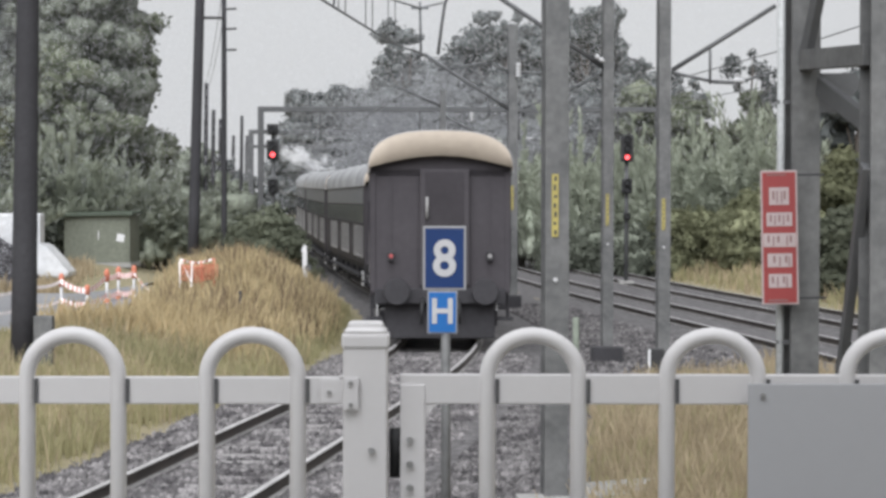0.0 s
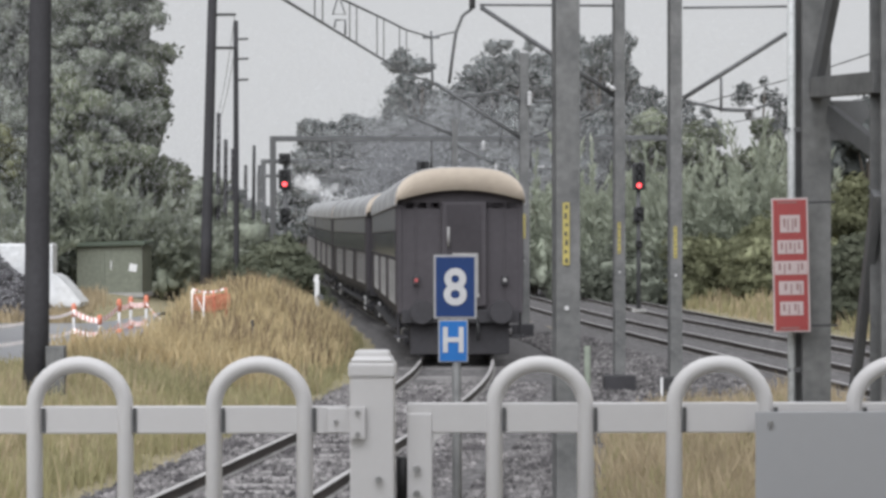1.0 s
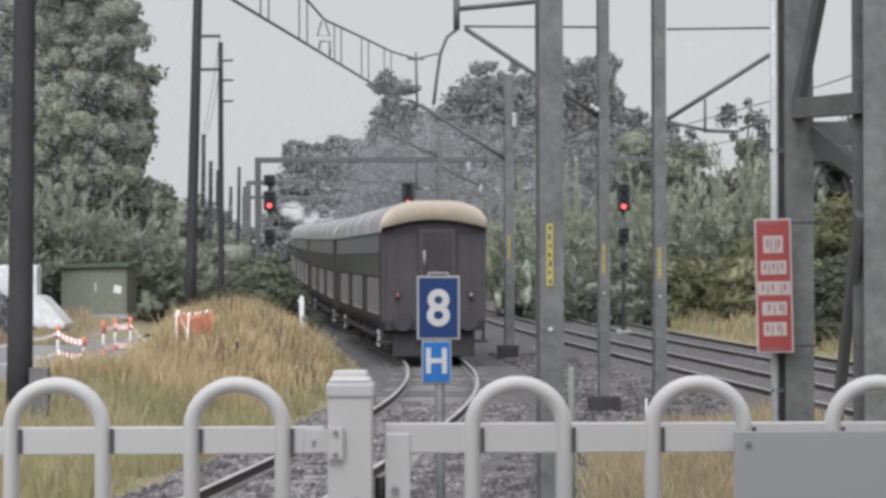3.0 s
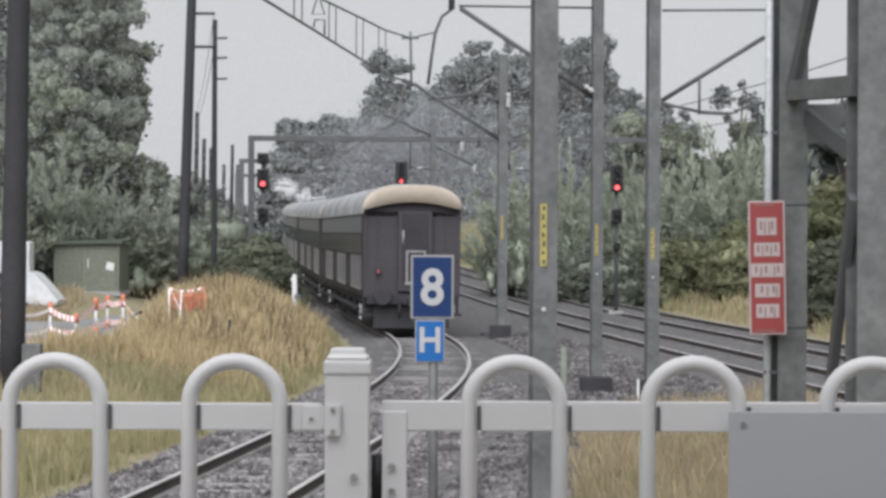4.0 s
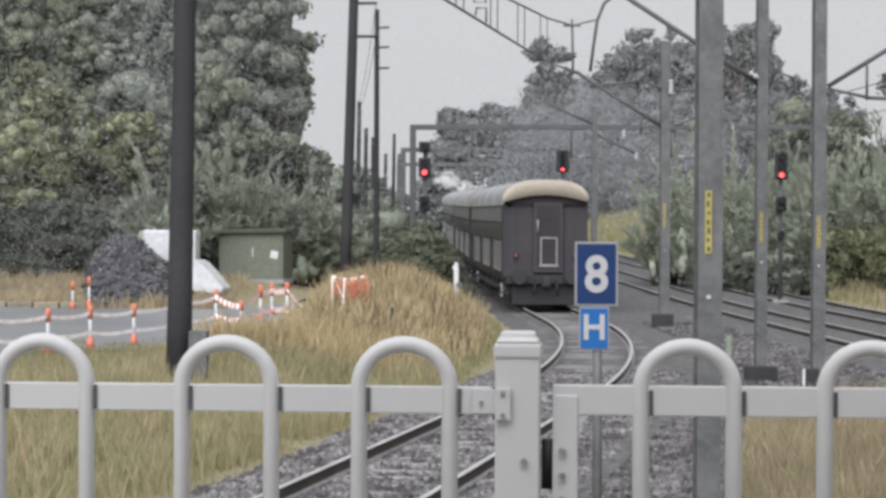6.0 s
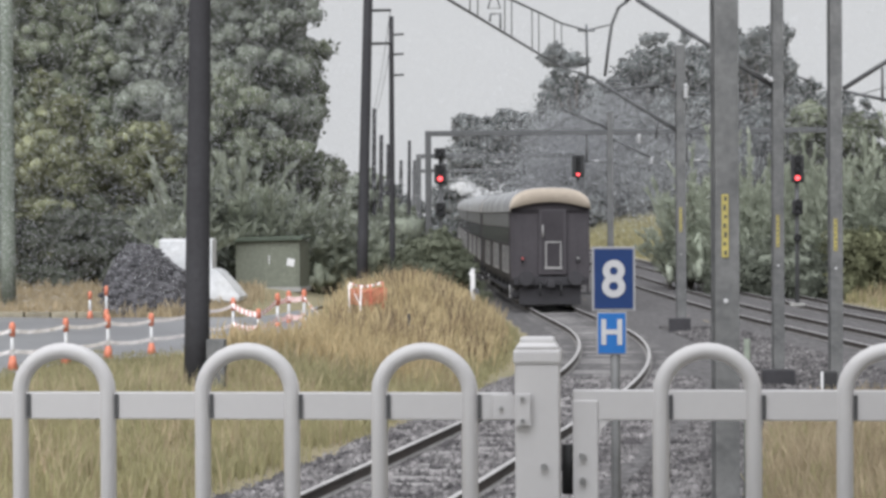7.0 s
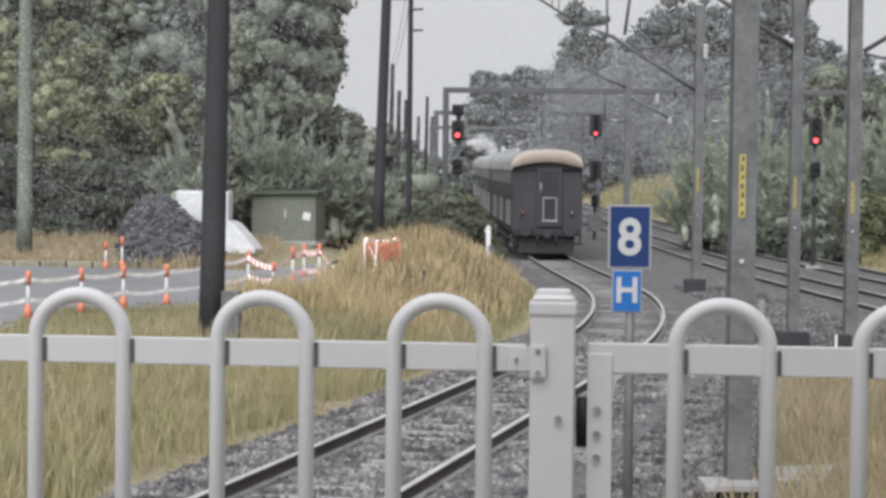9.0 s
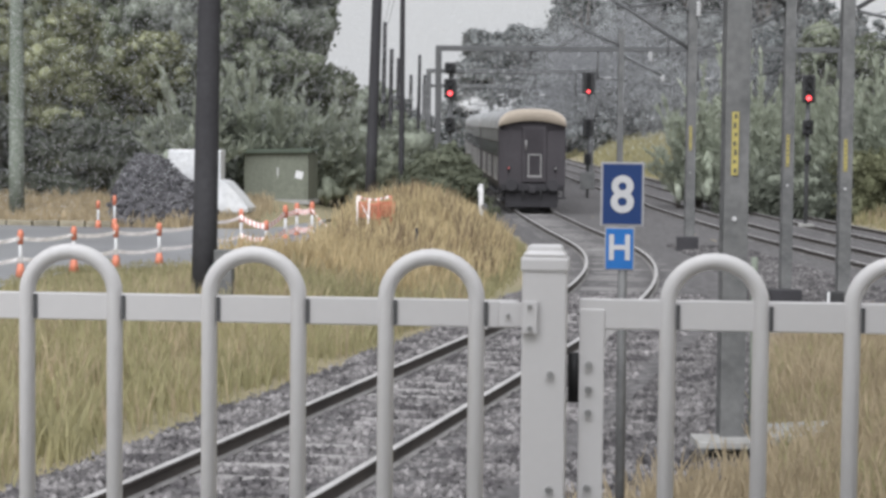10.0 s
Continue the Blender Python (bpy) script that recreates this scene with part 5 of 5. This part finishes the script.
    # behind the train: the far grey-green crowns
    for x, d, z1, rx in ((-18.3, 258, 18.7, 4.1), (-12.9, 262, 19.9, 4.2), (-3.9, 228, 24.7, 5.2), (3.3, 237, 24.2, 4.8), (7.5, 225, 26.6, 5.4), (12.3, 230, 25.7, 4.8), (16.8, 222, 26.6, 4.8), (21.3, 225, 20.4, 4.5), (26.4, 219, 19.0, 4.8), (-8.1, 240, 16.0, 4.2), (0.0, 219, 17.4, 4.8), (9.3, 213, 18.2, 5.1), (-2.4, 207, 12.4, 3.9), (4.8, 204, 12.8, 4.2), (-21.8, 278, 13.6, 3.9), (-0.6, 234, 21.9, 4.5), (5.4, 231, 25.1, 4.5), (10.5, 234, 24.7, 4.8), (14.4, 225, 22.7, 4.5), (-6.3, 225, 12.9, 3.9), (18.9, 231, 23.2, 4.2)):
        tree("tall hazy grey green eucalypt with rounded crown", x, d, z1, rx * 1.15, 54, 1.9, 10500, 0.24, L_far, low=0.06, trunk=0.45, out=0.6, fill=0.35, top=0.46, mass=0.85, buds=2)
    for x, d, z1, rx in ((-5.6, 232, 21.6, 4.6), (-1.6, 236, 22.4, 4.8), (-6.2, 240, 19.5, 5.0), (-0.3, 238, 20.0, 5.2), (4.2, 242, 21.0, 5.4), (8.4, 236, 20.6, 5.4), (13.6, 240, 21.5, 5.4), (18.0, 236, 18.0, 5.2), (-8.6, 244, 12.0, 4.6)):
        tree("hazy grey green eucalypt filling the far wood", x, d, z1, rx, 40, 2.2, 7000, 0.25, L_far, low=0.04, trunk=0.4, out=0.6, fill=0.35, mass=0.85)
    for x, d, z1, rx in ((9.0, 122, 10.2, 2.8), (12.4, 120, 10.6, 2.8), (15.6, 118, 10.0, 2.8), (18.8, 116, 10.2, 3.0), (22.0, 112, 9.6, 3.0)):
        tree("dark green tree on the far bank", x, d, z1, rx, 30, 1.1, 9000, 0.24, L_mid if x > 12 else L_far, low=0.06, trunk=0.25)
    tree("thin sparse eucalypt with open crown", 19.6, 122, 13.6, 2.2, 15, 0.6, 2600, 0.13, L_far, low=0.62, trunk=0.12, mass=0)
    for x, d, h, rx in ((3.5, 88, 5.6, 1.2), (4.9, 86, 6.4, 1.4), (6.4, 84, 6.2, 1.4), (7.8, 84, 5.6, 1.3), (9.6, 82, 5.6, 1.3), (11.0, 82, 6.0, 1.5), (12.6, 81, 6.0, 1.5), (14.2, 80, 5.4, 1.4), (9.0, 87, 5.8, 1.4)):
        plume_shrub("pale feathery shrub with tall upright plumes", x, d, h, rx, 80, L_grey)
    for x, d, z1, rx, leaf in ((10.2, 79, 3.1, 1.6, L_yel), (12.2, 77, 3.4, 1.7, L_yel), (8.0, 80, 2.5, 1.3, L_pale), (13.6, 73, 3.2, 1.5, L_yel), (11.8, 74, 2.6, 1.2, L_yel), (6.6, 82, 2.2, 1.1, L_pale), (5.2, 84, 1.9, 0.9, L_pale)):
        tree("dense green bush on the railway bank", x, d, z1, rx, 18, 0.8, 8000, 0.12, leaf, low=0.1, out=0.4, fill=0.9, trunk=0.08, name="bush")
    for x, d, z1, rx, leaf in ((13.4, 62, 5.0, 1.7, L_yel), (15.2, 61, 5.2, 1.7, L_yel), (14.2, 58, 3.2, 1.4, L_yel), (12.6, 60, 3.0, 1.0, L_mid)):
        tree("leafy green bush on the bank beside the trestle", x, d, z1, rx, 20, 0.7, 8500, 0.12, leaf, low=0.08, trunk=0.08, name="bush")
    for x, d, z1, rx in ((20.0, 92, 9.5, 3.0), (23.5, 90, 9.5, 3.0)):
        tree("dull green tree behind the trestle", x, d, z1, rx, 28, 1.1, 9000, 0.22, L_far, low=0.06, trunk=0.25)


plant_all()


# ---------- the train ----------
W, LEN = 2.82, 19.2


def roof_profile(w, z0, z1, n=14):
    """An arched roof section, from eave to eave."""
    pts = []
    for i in range(n + 1):
        a = math.pi * i / n
        c, s_ = math.cos(a), math.sin(a)
        pts.append((-w / 2 * math.copysign(abs(c) ** 0.72, c), z0 + (z1 - z0) * abs(s_) ** 0.72))
    return pts


def carriage(last):
    """A panelled passenger carriage, its rear end at the origin, running towards +y."""
    label = "brown wooden passenger carriage, cream arched roof end, rear of train" if last else "brown wooden passenger carriage with pale roof, coupled in train"
    t = thing("passenger_carriage", (0, 0, 0), label, "railway carriage", "train of carriages")
    bm = bmesh.new()
    prof = [(-1.36, 1.02), (-1.41, 1.3), (-1.41, 3.42), (-1.32, 3.56), (1.32, 3.56), (1.41, 3.42), (1.41, 1.3), (1.36, 1.02)]
    prism(bm, prof, 0, LEN)
    part("body", bm, M_body, t)
    bm = bmesh.new()
    prof = roof_profile(W + 0.1, 3.44, 4.29, 18)
    rings = []
    for y, k, dz in ((-0.04, 1.0, 0.0), (0.10, 1.0, 0.0), (LEN - 0.1, 1.0, 0.0), (LEN + 0.06, 0.97, -0.03), (LEN + 0.1, 0.93, -0.1)):
        rings.append([bm.verts.new((x * k, y, max(3.44, 3.44 + (z - 3.44) * (1 + dz)))) for x, z in prof])
    for a, b in zip(rings, rings[1:]):
        for i in range(len(prof) - 1):
            f = bm.faces.new((a[i], a[i + 1], b[i + 1], b[i]))
            f.smooth = True
    bm.faces.new(rings[0])
    bm.faces.new(rings[-1])
    bmesh.ops.recalc_face_normals(bm, faces=bm.faces[:])
    part("roof", bm, M_rooft, t, "pale canvas arched roof")
    # the end: a shallow dome brow over the end wall
    bm = bmesh.new()
    arch = roof_profile(W + 0.06, 3.42, 4.26, 18)
    low = [(x, 3.52 + 0.25 * math.cos(x / 1.5 * math.pi / 2)) for x, _ in arch]
    o = [bm.verts.new((x, -0.11 - 0.10 * math.sin(math.pi * i / 18), z)) for i, (x, z) in enumerate(arch)]
    n_ = [bm.verts.new((x * 0.985, -0.30, min(z, 0.5 * z + 0.5 * za))) for (x, z), (_, za) in zip(low, arch)]
    w_ = [bm.verts.new((x * 0.985, 0.02, min(z, 0.5 * z + 0.5 * za))) for (x, z), (_, za) in zip(low, arch)]
    for i in range(18):
        f = bm.faces.new((o[i], o[i + 1], n_[i + 1], n_[i]))
        f.smooth = True
        bm.faces.new((n_[i], n_[i + 1], w_[i + 1], w_[i]))
    bmesh.ops.recalc_face_normals(bm, faces=bm.faces[:])
    part("roof_brow", bm, M_roof, t, "cream painted domed roof end")
    part("end_wall", boxed((0, -0.03, 2.26), (2.74, 0.05, 2.5), bevel=0.02), M_body, t)
    part("end_arch", prism(bmesh.new(), roof_profile(2.80, 3.36, 4.22, 14), -0.055, 0.0), M_body, t)
    for sx in (-1, 1):
        part("corner_post", boxed((sx * 1.34, -0.04, 2.25), (0.1, 0.08, 2.4), bevel=0.015), M_body, t)
    v = part("vestibule", boxed((0.08, -0.13, 2.35), (0.98, 0.16, 2.3), bevel=0.03), M_body, t, "projecting gangway frame")
    part("end_door", boxed((0.08, -0.215, 2.42), (0.76, 0.02, 2.05), bevel=0.008), M_bodyd, v, "brown end door, recess shade put into its colour")
    part("handrail", bar([(-0.27, -0.26, 2.52), (-0.27, -0.26, 2.95)], 0.032, 8), M_pale, v, "pale vertical handrail")
    g = bmesh.new()
    for c, s_ in (((-0.16, -0.25, 1.9), (0.05, 0.03, 0.92)), ((0.36, -0.25, 1.9), (0.05, 0.03, 0.92)), ((0.10, -0.25, 2.35), (0.57, 0.03, 0.05)), ((0.10, -0.25, 1.44), (0.62, 0.03, 0.08))):
        box(g, c, s_)
    part("door_gate", g, M_pale, v, "pale framed lower gate")
    part("headstock", boxed((0, -0.06, 0.98), (2.6, 0.2, 0.3), bevel=0.02), M_under, t)
    for sx in (-1, 1):
        b = part("buffer", bar([(sx * 0.87, -0.1, 1.08), (sx * 0.87, -0.42, 1.08), (sx * 0.87, -0.43, 1.08), (sx * 0.87, -0.5, 1.08)], [0.1, 0.1, 0.27, 0.25], 18), M_under, t, "round black buffer")
        part("marker_lamp", boxed((sx * 0.98, -0.12, 1.78), (0.12, 0.14, 0.2), bevel=0.02), M_under, t)
        part("lamp_lens", bar([(sx * 0.98, -0.185, 1.78), (sx * 0.98, -0.205, 1.78)], 0.042, 12), M_tail if sx < 0 else M_pale, t, "red tail lamp lens" if sx < 0 else "unlit lamp lens")
        part("step", boxed((sx * 1.30, 0.25, 0.52), (0.32, 0.5, 0.06), bevel=0.01), M_under, t)
        part("step_hanger", boxed((sx * 1.36, 0.25, 0.8), (0.06, 0.12, 0.6), bevel=0.01), M_under, t)
        part("air_hose", bar([(sx * 0.35, -0.15, 0.95), (sx * 0.37, -0.3, 0.75), (sx * 0.38, -0.28, 0.45)], 0.035, 8), M_black, t)
        part("end_beading", boxed((sx * 0.98, -0.062, 2.35), (0.04, 0.02, 2.1)), M_body, t)
    # Plain black blocks added so the underside reads dark down to the rails.
    part("dark_under_plate", boxed((0, 0.1, 0.5), (2.2, 0.14, 0.74), bevel=0.03), M_under, t, "black plate added to fill the dark underside below the end beam")
    part("dark_under_box", boxed((0, 0.5, 0.62), (2.1, 0.5, 0.6), bevel=0.05), M_under, t)
    part("coupler", boxed((0, -0.3, 0.9), (0.26, 0.5, 0.3), bevel=0.04), M_under, t)
    part("underframe", boxed((0, LEN / 2, 0.93), (2.5, LEN - 0.3, 0.2), bevel=0.02), M_under, t)
    for y in (6.5, 9.2, 12.0):
        part("truss_box", boxed((-0.85, y, 0.62), (0.6, 1.5, 0.42), bevel=0.03), M_under, t)
    for sx in (-1, 1):
        part("truss_rod", bar([(sx * 1.15, 3.2, 0.9), (sx * 1.15, 7.0, 0.42), (sx * 1.15, 12.0, 0.42), (sx * 1.15, 16.0, 0.9)], 0.03, 6), M_under, t)
    # side panels and windows
    pm, gm, fm = bpy.data.meshes.new("panel"), bpy.data.meshes.new("window"), bpy.data.meshes.new("fanlight")
    bm = bmesh.new()
    for c, s_ in (((0, -0.27, 1.72), (0.016, 0.10, 1.0)), ((0, 0.27, 1.72), (0.016, 0.10, 1.0)), ((0, 0, 2.20), (0.016, 0.46, 0.05)), ((0, 0, 1.25), (0.016, 0.46, 0.06))):
        box(bm, c, s_)
    bm.to_mesh(pm)
    bm.free()
    bm = boxed((0, 0, 2.56), (0.024, 0.62, 0.56))
    bm.to_mesh(gm)
    bm.free()
    bm = boxed((0, 0, 3.13), (0.024, 0.9, 0.50), bevel=0.01)
    bm.to_mesh(fm)
    bm.free()
    pm.materials.append(M_pale)
    gm.materials.append(M_glass)
    fm.materials.append(M_fan)
    for sx in (-1, 1):
        for i in range(18):
            y = 1.0 + i * 1.0
            for nm, me, dx in ((("panel_frame", pm, 1.414),) if i % 6 < 4 else ()) + ( ("window", gm, 1.412), ("fanlight", fm, 1.412)):
                o = new(nm, me)
                o.parent = t
                o.location = (sx * dx, y, 0)
        part("waist_moulding", boxed((sx * 1.422, LEN / 2, 2.27), (0.03, LEN - 0.1, 0.05)), M_body, t)
        part("gutter", boxed((sx * 1.43, LEN / 2, 3.44), (0.05, LEN, 0.05)), M_pale, t)
        part("foot_board", boxed((sx * 1.30, LEN / 2, 0.62), (0.24, LEN - 5, 0.05)), M_under, t)
    for y in (3.5, 7.5, 11.5, 15.5):
        part("roof_vent", bar([(0.0, y, 4.2), (0.0, y, 4.36), (0.0, y, 4.38)], [0.1, 0.1, 0.2], 12), M_rooft, t)
    bogies = []
    for y in (2.6, LEN - 2.6):
        b = part("bogie", boxed((0, y, 0.56), (1.7, 3.0, 0.16), bevel=0.03), M_under, t)
        for sx in (-1, 1):
            part("side_frame", boxed((sx * 1.02, y, 0.55), (0.12, 3.2, 0.3), bevel=0.04), M_under, b)
            for k in (-1.2, 1.2):
                part("axle_box", boxed((sx * 1.12, y + k, 0.46), (0.2, 0.3, 0.32), bevel=0.03), M_under, b)
            for k in (-0.22, 0.22):
                part("spring_hanger", boxed((sx * 1.26, y + k, 0.52), (0.04, 0.12, 0.46), bevel=0.01), M_white, b, "white painted spring hanger")
            part("leaf_spring", boxed((sx * 1.14, y, 0.5), (0.12, 0.9, 0.22), bevel=0.05), M_pale, b, "pale leaf spring")
        for k in (-1.2, 1.2):
            bm = bmesh.new()
            tube(bm, [(-0.95, 0, 0), (0.95, 0, 0)], 0.07, 10)
            for sx in (-1, 1):
                tube(bm, [(sx * 0.73, 0, 0), (sx * 0.76, 0, 0), (sx * 0.761, 0, 0), (sx * 0.87, 0, 0)], [0.49, 0.49, 0.46, 0.45], 22)
            w = part("wheelset", bm, M_galvd, b, "steel wheels on an axle")
            w.location = (0, y + k, 0.46)
            bogies.append(w)
    return t, bogies


# distance of each point of the track along its line
DS = np.arange(20, 320, 0.25)
XS = np.array([track_x(float(q)) for q in DS])
ARC = np.concatenate([[0], np.cumsum(np.hypot(np.diff(DS), np.diff(XS)))])


def on_track(a):
    d = float(np.interp(a, ARC, DS))
    return Vector((track_x(d), d, grade(d)))


def rear_arc(t):
    """How far along the track the train's rear end has come at t seconds."""
    d = 38.2 + 4.25 * t
    return float(np.interp(d, DS, ARC))


def car_pose(a):
    p, q = on_track(a + 2.6), on_track(a + LEN - 2.6)
    turn = math.degrees(math.atan2(-(q.x - p.x), q.y - p.y))
    base = p - (q - p).normalized() * 2.6
    return pose(base.x - 0.12, base.y, base.z, math.degrees(math.asin((q.z - p.z) / (q - p).length)), 0, turn)


train = [carriage(i == 0) for i in range(4)]
GAP = LEN + 0.9


def fleck_cloud(name, rng, at, blobs, n, size, material, parent):
    """A soft cloud of tiny thin flecks, dense in the heart of each blob (x, y, z, rx, ry, rz) and sparse at its rim."""
    c = np.array(blobs, float)
    wgt = c[:, 3] * c[:, 5]
    k = rng.choice(len(c), n, p=wgt / wgt.sum())
    p = np.array(at) + c[k, :3] + rng.normal(size=(n, 3)) * c[k, 3:] * 0.5
    a = rng.normal(size=(n, 3))
    a /= np.linalg.norm(a, axis=1, keepdims=True)
    b = np.cross(a, rng.normal(size=(n, 3)))
    b /= np.linalg.norm(b, axis=1, keepdims=True)
    q = (size * rng.uniform(0.5, 1.3, n))[:, None]
    return part(name, quads(name, np.stack([p - a * q, p + b * q, p + a * q, p - b * q], 1)), material, parent)


def smoke_clouds():
    rng = np.random.default_rng(21)
    at = (-1.0, 112, 8)
    sm = thing("smoke_plume", at, "drifting grey coal smoke hanging before the trees", "smoke")
    for k in range(4):
        blobs = [(-4.2 + 1.4 * k + rng.normal() * 0.9, rng.normal() * 2, -2.0 + 1.1 * k + rng.normal() * 0.8, rng.uniform(1.6, 2.8), 2.0, rng.uniform(1.3, 2.2)) for i in range(5)]
        tagged(fleck_cloud("puff", rng, at, blobs, 9500, 0.034, M_smoke, sm), kind="stuff")
    blobs = [(rng.uniform(-5, 11), rng.normal() * 2, rng.uniform(-3.5, 0.8), rng.uniform(2.6, 4.2), 2.0, rng.uniform(1.8, 2.6)) for i in range(16)]
    tagged(fleck_cloud("thin_smoke", rng, at, blobs, 52000, 0.03, M_smoke, sm), kind="stuff")
    st = thing("steam_cloud", (0, 0, 0), "billowing white steam at the head of train", "steam")
    for k in range(3):
        blobs = [(rng.normal() * 0.5 - 0.6 * k, rng.normal(), 0.4 * k + rng.normal() * 0.3, rng.uniform(0.25, 0.5), 0.6, rng.uniform(0.25, 0.45)) for i in range(5)]
        tagged(fleck_cloud("puff", rng, (0, 0, 0), blobs, 1300, 0.03, M_steam, st), kind="stuff")
    return sm, st


def mist(label, x, d, z, r, cover, size, seed):
    """Damp air: fine droplets hanging in a long low bank about (x, d, z) with half-widths r, thinning out at its rim."""
    rng = np.random.default_rng(seed)
    n = int(cover * r[0] * r[2] * 4 / (size * size))
    p = rng.uniform(-1, 1, (n, 3))
    fade = np.clip((1 - np.abs(p)) * 4, 0, 1)
    p = p[rng.random(n) < fade[:, 0] * fade[:, 2]]
    n = len(p)
    p = p * np.array(r) + np.array((x, d, z))
    a = rng.normal(size=(n, 3))
    a /= np.linalg.norm(a, axis=1, keepdims=True)
    b = np.cross(a, rng.normal(size=(n, 3)))
    b /= np.linalg.norm(b, axis=1, keepdims=True)
    q = (size * rng.uniform(0.6, 1.3, n))[:, None]
    me = quads("mist", np.stack([p - a * q, p + b * q, p + a * q, p - b * q], 1))
    tagged(part("mist", me, M_mist, None), label, "mist", kind="stuff")


mist("thin grey mist hanging before the dark wood", -18.6, 54.6, 8.2, (7.6, 0.6, 8.2), 0.062, 0.012, 31)
mist("thin grey mist before the edge of the wood", -12.0, 65.8, 10.5, (4.8, 0.3, 8.5), 0.08, 0.0135, 34)
mist("grey mist lying before the bank trees", 7, 104, 8.8, (19, 3, 7), 0.06, 0.02, 33)
mist("grey mist lying across the far eucalypts", 2, 160, 12, (28, 6, 10), 0.085, 0.031, 32)
smoke, steam = smoke_clouds()


def motions():
    ts = [i * 0.5 for i in range(21)]
    for i, (car, wheels) in enumerate(train):
        walk(car, [(t, car_pose(rear_arc(t) + i * GAP)) for t in ts])
        if i < 2:
            for w in wheels:
                c = w.location.copy()
                walk(w, [(t, pose(c.x, c.y, c.z, -math.degrees((rear_arc(t) - rear_arc(0)) / 0.46), 0, 0)) for t in (k * 0.1 for k in range(101))])
    head = lambda t: on_track(rear_arc(t) + 4 * GAP - 6)
    walk(steam, [(t, pose(head(t).x - 0.6, head(t).y, head(t).z + 4.6 + 0.15 * math.sin(t * 1.7), 0, 0, 4 * t)) for t in ts])
    walk(smoke, [(t, pose(-1.0 + 0.1 * t, 112 + 0.8 * t, 8.0 + 0.07 * t, 0, 0, 0)) for t in ts])


motions()
